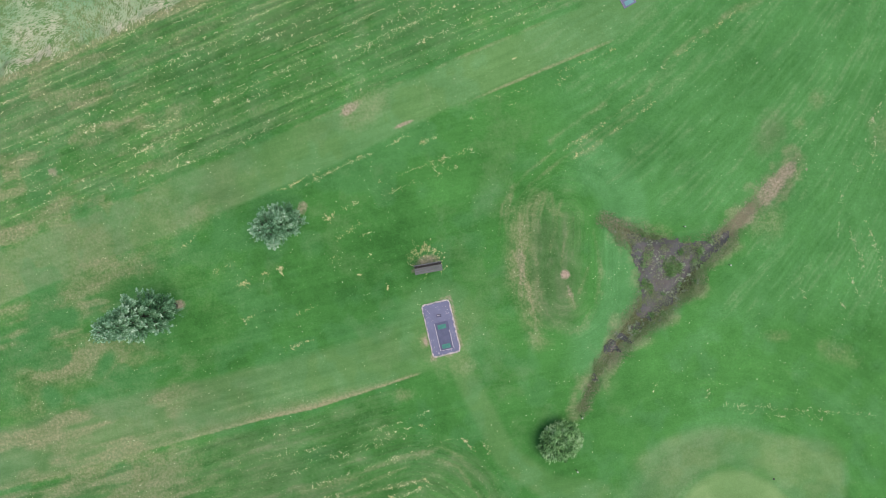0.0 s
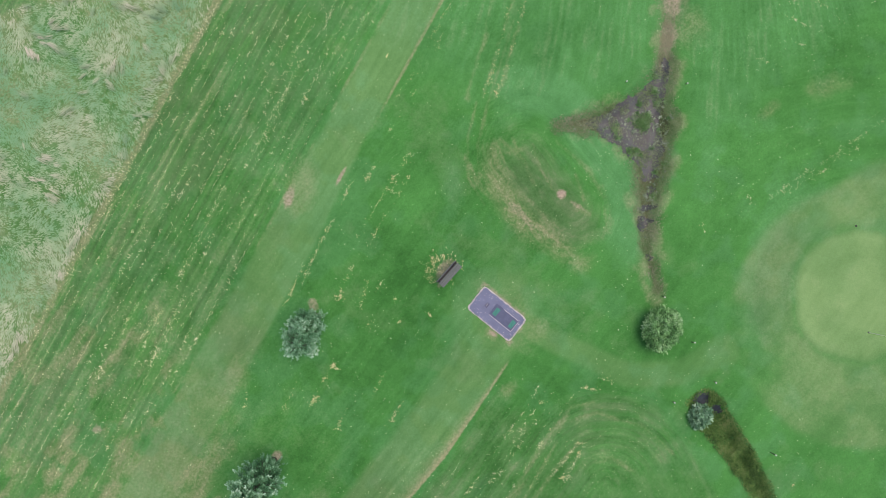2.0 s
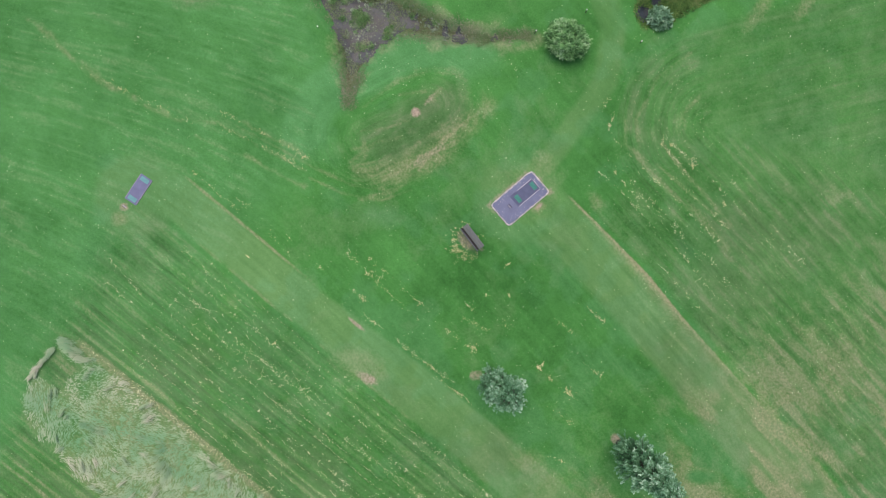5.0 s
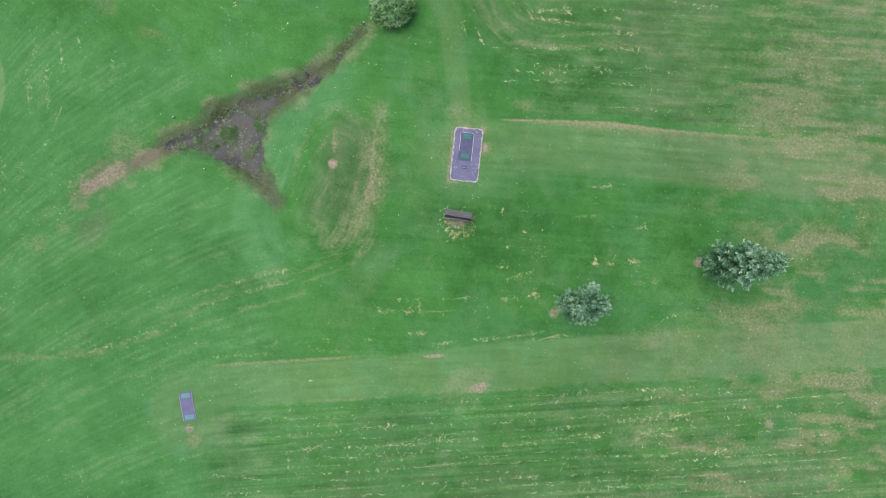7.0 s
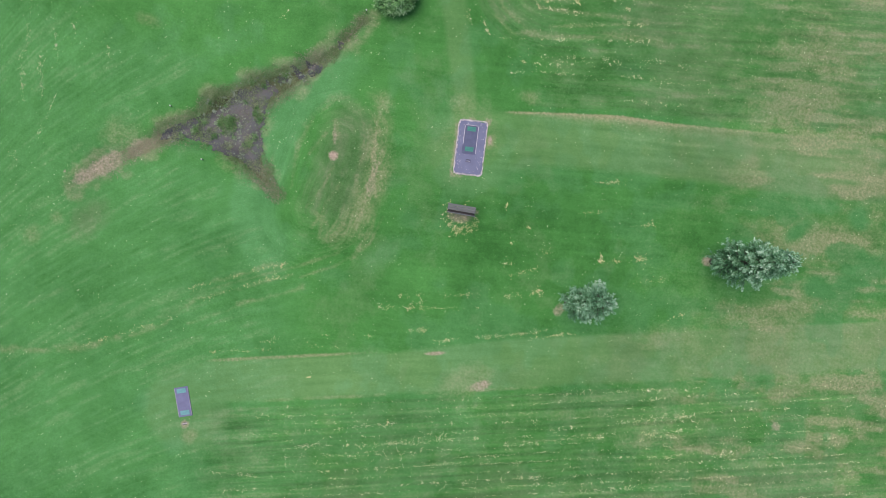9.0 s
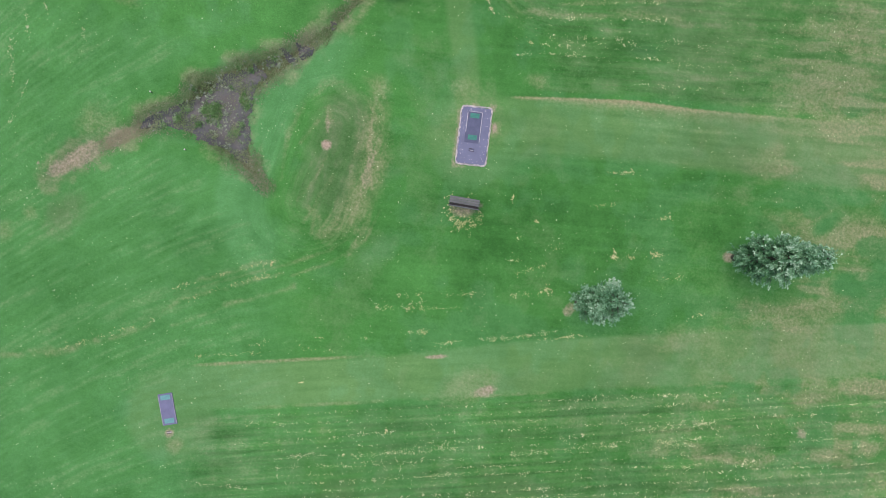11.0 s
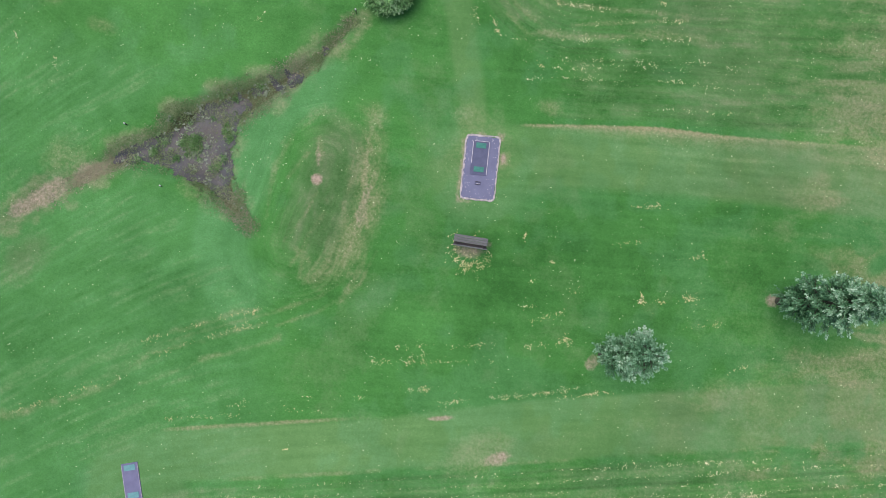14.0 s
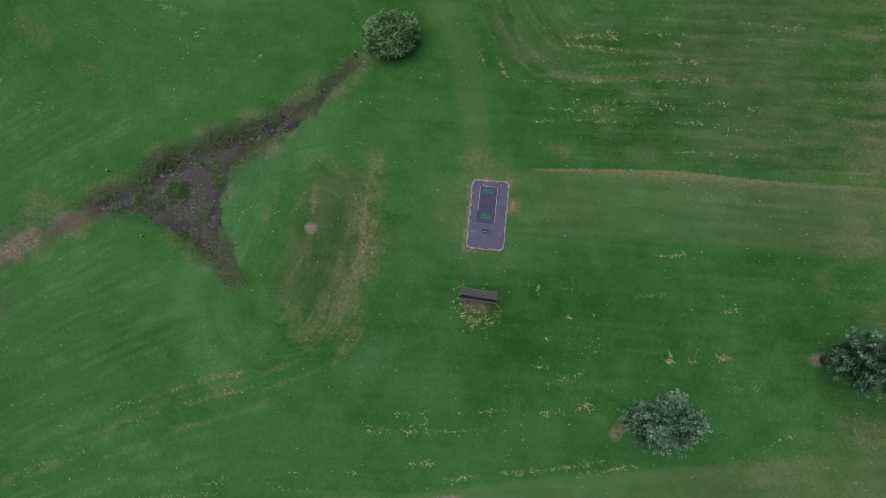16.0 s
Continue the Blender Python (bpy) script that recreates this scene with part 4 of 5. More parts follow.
# ---- trees and shrubs ----
def build_tree(x, y, height, radius, low, lean, seed, leaves, label, pointed):
    rnd = np.random.default_rng(seed)
    z0 = z_at(x, y) - 0.05
    ob = thing("tree", pose(x, y, z0), label, "tree")
    trunk = [Vector((lean[0] * (k / 8) ** 1.2, lean[1] * (k / 8) ** 1.2, height * 0.9 * k / 8)) for k in range(9)]
    trunk = [p + Vector((*rnd.normal(0, 0.03, 2), 0)) if 0 < k else p for k, p in enumerate(trunk)]
    part("trunk", tube(trunk, [0.13 * (1 - k / 9.5) + (0.06 if k == 0 else 0) for k in range(9)], 9), BARK, ob)
    at, way, own = [], [], []

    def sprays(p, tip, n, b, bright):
        """Leaves along a twig, lighter at silvery tips; inner crown shade is painted in."""
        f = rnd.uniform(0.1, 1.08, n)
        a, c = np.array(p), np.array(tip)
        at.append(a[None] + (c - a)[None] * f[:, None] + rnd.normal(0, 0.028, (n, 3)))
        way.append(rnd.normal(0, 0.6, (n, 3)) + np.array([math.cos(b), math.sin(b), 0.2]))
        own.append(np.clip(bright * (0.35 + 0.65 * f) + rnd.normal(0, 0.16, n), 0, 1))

    limbs = 74
    lobes = [rnd.uniform(0.78, 1.2) for _ in range(9)]
    for k in range(limbs):
        u = low + (0.97 - low) * (k + rnd.uniform(0, 0.9)) / limbs
        spot_ = trunk[min(int(u * 8), 7)].lerp(trunk[min(int(u * 8) + 1, 8)], u * 8 - int(u * 8))
        if pointed:
            shape = min(1.0, 0.3 + (u - low) * 2.9) if u < 0.40 else ((1 - u) / 0.60) ** 1.05 * 0.95 + 0.05
        else:
            shape = math.sqrt(max(0.05, 1 - ((u - 0.60) / 0.46) ** 2))
        a = k * 2.399 + rnd.uniform(-0.4, 0.4)
        reach = (radius - 0.25) * shape * rnd.uniform(0.7, 1.06) * lobes[int((a % math.tau) / math.tau * 9)]
        rise = rnd.uniform(0.1, 0.5) + 0.4 * max(0, u - 0.6)
        end = spot_ + Vector((math.cos(a) * reach, math.sin(a) * reach, reach * rise))
        bend = spot_.lerp(end, 0.55) + Vector((0, 0, 0.05 * reach))
        limb = tube([spot_, bend, end], [0.032, 0.02, 0.006], 5)
        for s in range(12):
            v = 0.22 + 0.78 * s / 11
            p = spot_.lerp(bend, v / 0.55) if v < 0.55 else bend.lerp(end, (v - 0.55) / 0.45)
            b = a + rnd.uniform(-1.3, 1.3) * (1.15 - v * 0.6)
            long_ = rnd.uniform(0.2, 0.52) * (1.1 - 0.3 * v) * (1.45 if rnd.uniform() > 0.94 else 1.0)
            tip = p + Vector((math.cos(b) * long_, math.sin(b) * long_, rnd.uniform(-0.18, 0.16)))
            tube([p, tip], [0.009, 0.004], 3, limb)
            # leaves deep and low in the crown get a darker tint as shade
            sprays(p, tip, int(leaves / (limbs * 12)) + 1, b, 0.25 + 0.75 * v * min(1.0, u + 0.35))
        part("limb", limb, BARK, ob)
    for k in range(40):
        a, lift = k * 2.399, rnd.uniform(0.1, 1.3)
        p = trunk[7].lerp(trunk[8], rnd.uniform(0, 1))
        tip = p + Vector((math.cos(a) * math.cos(lift), math.sin(a) * math.cos(lift), math.sin(lift))) * rnd.uniform(0.25, 0.5)
        part("twig", tube([p, tip], [0.008, 0.004], 3), BARK, ob)
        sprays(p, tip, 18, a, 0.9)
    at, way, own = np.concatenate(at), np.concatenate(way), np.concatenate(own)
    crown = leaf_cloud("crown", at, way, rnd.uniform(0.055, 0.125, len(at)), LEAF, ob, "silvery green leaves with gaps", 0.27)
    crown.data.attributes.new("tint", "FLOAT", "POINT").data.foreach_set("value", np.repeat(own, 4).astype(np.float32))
    return ob


build_tree(-16.0, -4.08, 7.1, 1.62, 0.15, (-0.65, -0.55), 3, 34000, "tall pointed tree with silvery green leaves on the lawn", True)
build_tree(-8.65, 1.28, 4.3, 1.14, 0.3, (-0.8, -0.9), 5, 25000, "round leaning tree with silvery green leaves on the lawn", False)


def build_shrub(x, y, rx, ry, turned, height, seed, stems, label, material, size):
    rnd = np.random.default_rng(seed)
    ob = thing("bush", pose(x, y, z_at(x, y) - 0.04, 0, 0, turned), label, "bush")
    wood, at, way, own = bmesh.new(), [], [], []
    for k in range(stems):
        r, a = math.sqrt((k + 0.5) / stems), k * 2.399
        foot = Vector((math.cos(a) * r * rx * 0.72, math.sin(a) * r * ry * 0.72, 0))
        out = rnd.uniform(0.86, 1.1)
        top = Vector((math.cos(a) * r * rx * out, math.sin(a) * r * ry * out, height * (1 - 0.5 * r ** 4) * rnd.uniform(0.72, 1.12)))
        tube([foot, foot.lerp(top, 0.6) + Vector((0, 0, 0.05)), top], [0.014, 0.01, 0.004], 3, wood)
        m = 30
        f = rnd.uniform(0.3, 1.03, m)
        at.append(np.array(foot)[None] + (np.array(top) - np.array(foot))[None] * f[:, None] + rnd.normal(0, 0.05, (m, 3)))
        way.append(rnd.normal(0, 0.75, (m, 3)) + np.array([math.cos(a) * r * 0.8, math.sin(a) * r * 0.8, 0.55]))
        # shade inside the bush is put into the tint: darker down each stem
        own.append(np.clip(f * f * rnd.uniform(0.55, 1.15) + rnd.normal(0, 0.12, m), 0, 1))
    part("stems", wood, BARK, ob)
    at, way, own = np.concatenate(at), np.concatenate(way), np.concatenate(own)
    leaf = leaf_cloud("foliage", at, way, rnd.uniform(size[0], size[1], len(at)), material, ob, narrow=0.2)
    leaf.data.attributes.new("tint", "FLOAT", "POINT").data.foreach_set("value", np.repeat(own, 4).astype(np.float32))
    return ob


build_shrub(7.13, -12.12, 1.32, 1.12, 28, 1.25, 11, 420, "dense grey-green leafy bush on the lawn", SHRUB, (0.08, 0.19))
build_shrub(5.82, -17.88, 0.7, 0.62, 0, 0.7, 12, 90, "small silvery bush beside the pool at the ditch", SILVER, (0.12, 0.3))


# ---- posts and flags ----
def build_post(x, y, height, lean):
    ob = thing("marker_post", pose(x, y, z_at(x, y) - 0.03, lean, 0, 40 * x), "short dark wooden marker post with a white top", "post", "marker posts")
    part("stake", tube([(0, 0, 0), (0, 0, height * 0.5), (0.004, 0, height)], [0.03, 0.03, 0.028], 8), POST, ob)
    part("cap", tube([(0.004, 0, height), (0.004, 0, height + 0.07), (0.004, 0, height + 0.08)], [0.034, 0.034, 0.02], 8), WHITE, ob, "white painted cap")


for x, y, h, lean in ((8.5, -10.75, 0.42, 5), (8.2, -14.05, 0.42, -4), (5.1, -16.2, 0.3, 3), (7.8, -16.75, 0.3, 6), (7.85, -22.3, 0.5, -3), (17.45, -1.6, 0.26, 4), (14.69, 0.72, 0.2, -3)):
    build_post(x, y, h, lean)


def build_flag(x, y, material, label, cloth_label, height=1.5, turned=20):
    ob = thing("golf_flag", pose(x, y, z_at(x, y), 0, 0, turned), label, "flag")
    part("flagstick", tube([(0, 0, 0), (0, 0, height * 0.5), (0, 0, height)], [0.012, 0.011, 0.009], 8), WHITE, ob)
    part("cup", tube([(0, 0, 0.002), (0, 0, 0.012)], [0.06, 0.06], 14), BLACK, ob, "dark hole cup")
    bm = bmesh.new()
    rows = []
    for k in range(9):
        u = k / 8
        d = 0.05 * math.sin(u * 7) * (0.3 + u)
        rows.append([bm.verts.new((0.012 + 0.4 * u * (1 - 0.1 * v), d + 0.2 * u - (0.08 + 0.2 * u) * v, height - 0.02 - 0.3 * v - 0.14 * u + 0.02 * math.sin(3 * u + v))) for v in (0, 0.33, 0.66, 1)])
    for a, b in zip(rows, rows[1:]):
        for j in range(3):
            bm.faces.new((a[j], a[j + 1], b[j + 1], b[j]))
    bmesh.ops.solidify(bm, geom=bm.faces[:], thickness=0.004)
    part("flag_cloth", bm, material, ob, cloth_label)


build_flag(16.97, -20.23, YELLOW, "golf flag with a pale yellow cloth on the putting green", "pale yellow cloth", 1.5, -50)
build_flag(29.6, 0.35, WHITE, "golf flag with a white cloth on the far green", "white cloth")

cover = thing("valve_cover", pose(20.3, -14.67, z_at(20.3, -14.67)), "small dark round valve cover in the turf beside the green", "valve cover")
part("lid", tube([(0, 0, 0), (0, 0, 0.02), (0, 0, 0.028), (0, 0, 0.03)], [0.05, 0.05, 0.042, 0.004], 14), BLACK, cover)
part("rim", tube([(0, 0, 0), (0, 0, 0.014), (0, 0, 0.016)], [0.062, 0.062, 0.053], 14), POST, cover)


# ---- grass, weeds and clippings ----
def build_long_grass():
    # a close sward of tufts, each a fan of bent blades laid over by the wind
    n = 26000
    x, y = scatter(n, -36, 8, 6, 35)
    rough = rough_in(x, y)
    keep = rough > RNG.uniform(-0.05, 0.3, n)
    x, y, rough = x[keep], y[keep], rough[keep]
    lay = -1.4 + (cloud(x, y, 2.6, 161, 2) - 0.5) * 4.5 + RNG.normal(0, 0.15, len(x))
    tall = cloud(x, y, 1.4, 181)
    beige = fade(0.6 * cloud(x, y, 3.2, 175, 2) + 0.4 * cloud(x, y, 1.1, 177, 2), 0.43, 0.6)
    lip = fade(1.1 - rough, 0, 0.9)
    tint = 0.06 + 0.1 * RNG.uniform(0, 1, len(x)) + 0.46 * beige + 0.34 * lip
    blades = 14
    m = len(x) * blades
    tint, x, y, lay, tall = (np.repeat(v, blades) for v in (tint, x, y, lay, tall))
    x, y = x + RNG.normal(0, 0.11, m), y + RNG.normal(0, 0.11, m)
    base = np.stack([x, y, ground_z(x, y) - 0.01], 1)
    ob = blade_field("long_grass", base, lay + RNG.normal(0, 0.3, m), RNG.uniform(0.12, 0.34, m) * (0.5 + 0.9 * tall), RNG.uniform(0.024, 0.046, m), RNG.uniform(0.05, 0.2, m), LONG, 0.5, None, tint)
    tagged(ob, "long wind-laid grass, green and beige, in the rough", "long grass", kind="stuff")
    # wisps of bleached stalks lying on it, thickest along the borders
    n = 6000
    x, y = scatter(n, -36, 8, 6, 35)
    u, v = along(x, y, -70)
    rough = rough_in(x, y)
    wisp = 0.85 * fade(cloud(u / 1.1, v / 0.4, 1.0, 173, 2), 0.54, 0.7) * fade(cloud(x, y, 2.2, 179, 2), 0.35, 0.6) + 0.45 * fade(0.6 - np.abs(rough - 0.4), 0, 0.4)
    keep = (rough > 0.05) & (wisp > RNG.uniform(0.02, 1, n))
    x, y = x[keep], y[keep]
    # the straw left along the mown notch
    c, s = math.cos(radians(22.7)), math.sin(radians(22.7))
    e, w = np.append(RNG.normal(16.72, 0.05, 40), RNG.uniform(14.9, 16.9, 30)), np.append(RNG.uniform(11.9, 14.3, 40), RNG.normal(11.5, 0.15, 30))
    x, y = np.append(x, -6.0 + e * c - w * s), np.append(y, 6.2 + e * s + w * c)
    lay = -1.4 + (cloud(x, y, 2.6, 161, 2) - 0.5) * 4.5 + RNG.normal(0, 0.12, len(x))
    lay[-70:-30] = RNG.normal(radians(112.7), 0.1, 40)
    long_ = RNG.uniform(0.4, 0.95, len(x))
    long_[-70:-30] *= 0.5
    tint = 0.42 + 0.42 * fade(cloud(x, y, 1.0, 183, 2), 0.35, 0.65) + RNG.uniform(-0.08, 0.1, len(x))
    blades = 13
    m = len(x) * blades
    tint, x, y, lay, long_ = (np.repeat(v, blades) for v in (tint, x, y, lay, long_))
    x, y = x + RNG.normal(0, 0.06, m), y + RNG.normal(0, 0.06, m)
    base = np.stack([x, y, ground_z(x, y) + RNG.uniform(0.05, 0.2, m)], 1)
    ob = blade_field("bleached_stalks", base, lay + RNG.normal(0, 0.1, m), long_ * RNG.uniform(0.6, 1, m), RNG.uniform(0.014, 0.03, m), RNG.uniform(0.02, 0.16, m), LONG, 0.5, None, tint)
    tagged(ob, "wisps of bleached bent stalks lying in the rough", "dry grass", kind="stuff")


def build_weeds():
    n = 330000
    x, y = scatter(n, 8, 23, -12, 6)
    p, q = pond_in(x, y), tail_in(x, y)
    south_arm = fade(depth_in(x, y, TAILS[1]) + (cloud(x, y, 0.6, 197) - 0.5), -0.1, 0.3) * 0.45
    # a broad belt on the south-east bank, a thin one elsewhere
    bank = np.maximum(fade(0.55 * (x - 14) - 0.8 * (y + 2), 0.0, 1.0), fade(11.6 - x, 0, 0.8))
    rim = ring(p + (cloud(x, y, 0.9, 193) - 0.5) * 0.9, 0.12 + 0.3 * bank, 0.1 + 0.24 * bank, 0.5) * (0.12 + 0.26 * bank)
    pools = np.minimum.reduce([np.hypot(x - cx, y - cy) - rr for cx, cy, rr in POOLS])
    rim, south_arm = rim * fade(pools, -0.1, 0.2), south_arm * fade(pools, -0.1, 0.2)
    isles = np.maximum(fade(cloud(x, y, 0.6, 191, 3), 0.46, 0.66) * 0.85, 0.05) * (p > 0)
    middle = fade(0.6 - np.hypot((x - 14.05) * 0.8, y + 1.75) + (cloud(x, y, 0.4, 199) - 0.5) * 0.6, 0, 0.25)
    middle = np.maximum(middle, fade(0.35 - np.hypot(x - 12.6, y + 1.2), 0, 0.2))
    keep = RNG.uniform(0, 1, n) < np.maximum.reduce([rim, isles * 0.7, middle, south_arm])
    xa, ya = x[keep], y[keep]
    m = len(xa)
    base = np.stack([xa, ya, ground_z(xa, ya) + 0.03], 1)
    tagged(blade_field("pond_weeds", base, RNG.uniform(0, 6.28, m), RNG.uniform(0.04, 0.1, m), RNG.uniform(0.02, 0.055, m), RNG.uniform(0.2, 1.3, m), WEED),
           "low green and brown weeds growing round and on the mud", "weeds", kind="stuff")
    # tufts of fresh green marsh plants
    k = 46
    xc, yc = scatter(k, 11, 16.5, -6, 1)
    ok = pond_in(xc, yc) > 0.15
    xc, yc, r = xc[ok], yc[ok], RNG.uniform(0.05, 0.16, ok.sum())
    xc, yc, r = np.append(xc, [13.9, 14.2, 14.0, 12.5, 12.7]), np.append(yc, [-1.6, -1.9, -2.1, -1.2, -2.9]), np.append(r, [0.24, 0.26, 0.2, 0.18, 0.14])
    count = (r * r * 4200 + 8).astype(int)
    xc, yc, r = (np.repeat(v, count) for v in (xc, yc, r))
    m = len(xc)
    xc, yc = xc + RNG.normal(0, 1, m) * r * 0.8, yc + RNG.normal(0, 1, m) * r * 0.8
    base = np.stack([xc, yc, ground_z(xc, yc) + 0.03], 1)
    tagged(blade_field("marsh_plants", base, RNG.uniform(0, 6.28, m), RNG.uniform(0.07, 0.18, m), RNG.uniform(0.02, 0.045, m), RNG.uniform(0.3, 1.3, m), MARSH),
           "tufts of fresh green marsh plants on the mud", "marsh plants", kind="stuff")
    # rosettes of pale leaves dotted over the mud
    k = 2300
    xc, yc = scatter(k, 9.5, 19, -8.5, 3)
    ok = (pond_in(xc, yc) > RNG.uniform(-0.1, 0.6, k)) & (cloud(xc, yc, 0.9, 203, 2) > RNG.uniform(0.25, 0.6, k))
    xc, yc = xc[ok], yc[ok]
    size = RNG.uniform(0.03, 0.1, len(xc)) * (1 + (RNG.uniform(0, 1, len(xc)) > 0.9))
    xc, yc, size = np.repeat(xc, 9), np.repeat(yc, 9), np.repeat(size, 9)
    m = len(xc)
    base = np.stack([xc + RNG.normal(0, 0.012, m), yc + RNG.normal(0, 0.012, m), ground_z(xc, yc) + 0.04], 1)
    tagged(blade_field("mud_rosettes", base, RNG.uniform(0, 6.28, m), size, size * 0.42, RNG.uniform(0.1, 0.7, m), ROSETTE),
           "small pale grey-green plants dotted over the mud", "weeds", kind="stuff")
    tip = fade(1.3 - np.hypot(x - 10.6, y - 0.85), 0, 0.5) * (p > -0.1)
    keep = (RNG.uniform(0, 1, n) < np.maximum(fade(q + (cloud(x, y, 0.6, 195) - 0.5) * 1.0, -0.1, 0.4) * (0.15 - 0.07 * fade(x, 18.6, 20)) * (0.3 + 0.75 * fade(cloud(x, y, 0.9, 205, 2), 0.42, 0.6)), tip * 0.25)) & ((x > 10) | (y < -5) | (tip > 0))
    xa, ya = x[keep], y[keep]
    m = len(xa)
    base = np.stack([xa, ya, ground_z(xa, ya)], 1)
    tagged(blade_field("dead_reeds", base, RNG.uniform(0, 6.28, m), RNG.uniform(0.06, 0.2, m), RNG.uniform(0.015, 0.035, m), RNG.uniform(0.1, 0.9, m), REED),
           "brown dead reeds and plants along the dry arms", "reeds", kind="stuff")
    n = 200000
    x, y = scatter(n, 2, 9, -36, -16)
    keep = (depth_in(x, y, DITCH_LINE) + (cloud(x, y, 0.7, 201) - 0.5) * 0.5 > RNG.uniform(-0.35, 0.2, n)) & (np.minimum(np.hypot(x - 6.6, y + 17.35), np.hypot(x - 6.95, y + 18.3) + 0.15) > RNG.uniform(0.35, 0.7, n))
    x, y = x[keep], y[keep]
    m = len(x)
    tall = cloud(x, y, 0.7, 211, 2)
    base = np.stack([x, y, ground_z(x, y)], 1)
    tagged(blade_field("ditch_plants", base, RNG.uniform(0, 6.28, m), RNG.uniform(0.06, 0.17, m) + 0.6 * tall ** 4, RNG.uniform(0.016, 0.05, m), RNG.uniform(0.4, 1.4, m), DITCH),
           "dense dark green plants filling the ditch", "ditch plants", kind="stuff")


def clods(name, x, y, size, material, label, category):
    """Small crumpled bits lying on the grass."""
    n = len(x)
    a = RNG.uniform(0, 6.28, n)[:, None] + np.array([0, 1.5, 3.1, 4.6]) + RNG.uniform(-0.4, 0.4, (n, 4))
    r = size[:, None] * RNG.uniform(0.4, 1.0, (n, 4))
    z = ground_z(x, y)
    turn, long_ = RNG.uniform(-1.6, 1.6, n)[:, None], RNG.uniform(1.0, 1.9, n)[:, None]
    u, v = r * np.cos(a) * long_, r * np.sin(a) / long_ ** 0.6
    rim = np.stack([x[:, None] + u * np.cos(turn) - v * np.sin(turn), y[:, None] + u * np.sin(turn) + v * np.cos(turn), z[:, None] + RNG.uniform(0.002, 0.012, (n, 4))], 2)
    top = np.stack([x, y, z + size * 0.35 + 0.012], 1)[:, None]
    verts = np.concatenate([rim, top], 1).reshape(-1, 3)
    k = np.arange(n)[:, None] * 5
    tris = np.concatenate([k + [0, 1, 4], k + [1, 2, 4], k + [2, 3, 4], k + [3, 0, 4]], 0)
    tagged(mesh_object(name, verts, tris, material), label, category, kind="stuff")


# rows that the mower left: from x, y to x, y, and how many heaps and shreds
LAWN_ROWS = [(-9.5, -1.7, -9.9, -1.9, 26), (-9.9, -1.8, -10.8, -2.2, 20), (-11.5, -2.6, -12.4, -2.9, 34), (-4.9, 0.9, -6.3, -0.1, 40), (-4.8, 2.3, -6.2, 1.6, 18), (-6.4, 1.5, -7.0, 1.1, 30), (1.0, 4.3, -3.7, 2.5, 46),
             (2.0, 5.4, -1.2, 4.3, 54), (-1.2, 4.3, -3.9, 3.3, 20), (-1.9, 6.2, -3.3, 5.5, 30), (-4.6, 5.0, -7.8, 3.4, 60), (-7.2, 4.1, -9.8, 2.8, 46), (-14.7, 0.1, -15.7, -0.6, 18)]
LAWN_ROWS_MORE = [(-7.7, -4.2, -9.2, -4.8, 16), (-10.6, -4.3, -12.1, -5.1, 24), (-7.7, -6.2, -9.5, -6.7, 34), (-11.9, -1.1, -13.6, -2.0, 22), (-4.1, 0.5, -4.8, 0.1, 14), (-6.3, -0.9, -6.6, -1.5, 12), (-0.2, 6.1, -1.3, 5.7, 24),
                  (10.4, 11.3, 6.8, 9.9, 40), (7.8, 9.9, 6.9, 9.2, 14), (5.1, 9.0, 3.2, 8.5, 16), (8.7, 5.4, 8.0, 4.8, 20), (12.9, 8.3, 12.6, 8.0, 14), (1.7, 7.1, 4.6, 8.2, 14), (-4.2, -0.9, -4.5, -1.2, 8), (7.4, 5.2, 12.2, 8.6, 70), (8.0, 4.8, 12.5, 7.85, 40), (13.0, 10.0, 18.5, 14.2, 60)]
SOUTH_ROWS = [(-0.7, -10.5, -5.4, -12.1, 50), (-7.0, -12.6, -10.7, -13.4, 44), (-6.4, -10.8, -11.8, -12.5, 24), (-1.6, -11.4, -5.2, -12.8, 20), (1.0, -12.0, -7.9, -15.1, 70), (-2.0, -12.0, -9.3, -14.3, 64), (-0.6, -14.9, -3.3, -16.0, 56),
              (-9.9, -14.4, -13.0, -13.3, 14), (3.0, -13.0, 2.4, -12.3, 20), (-1.8, -11.3, -7.0, -13.3, 40), (-1.9, -13.8, -7.4, -16.0, 50), (-1.0, -14.7, -3.5, -15.2, 50), (-4.0, -17.2, -12.0, -19.3, 40), (-2.5, -15.9, -11.0, -18.3, 46)]
NORTH_ROWS = [(6.7, 14.1, 0.8, 11.9, 44), (1.8, 13.2, -1.5, 11.6, 44), (4.1, 15.3, 2.4, 14.4, 28), (0.3, 13.8, -6.4, 10.8, 130), (2.1, 15.1, -3.4, 12.9, 56), (0.0, 15.2, -6.9, 12.2, 100), (-4.9, 14.5, -11.0, 11.6, 56),
              (-10.9, 6.2, -17.3, 3.7, 64), (-14.9, 5.3, -16.3, 4.6, 28), (-14.0, 7.1, -18.5, 4.9, 80), (-11.2, 9.2, -13.6, 8.1, 44), (-15.6, 7.2, -18.0, 6.1, 60), (-8.0, 10.7, -11.1, 9.3, 60), (-16.6, 8.4, -17.9, 7.9, 34)]
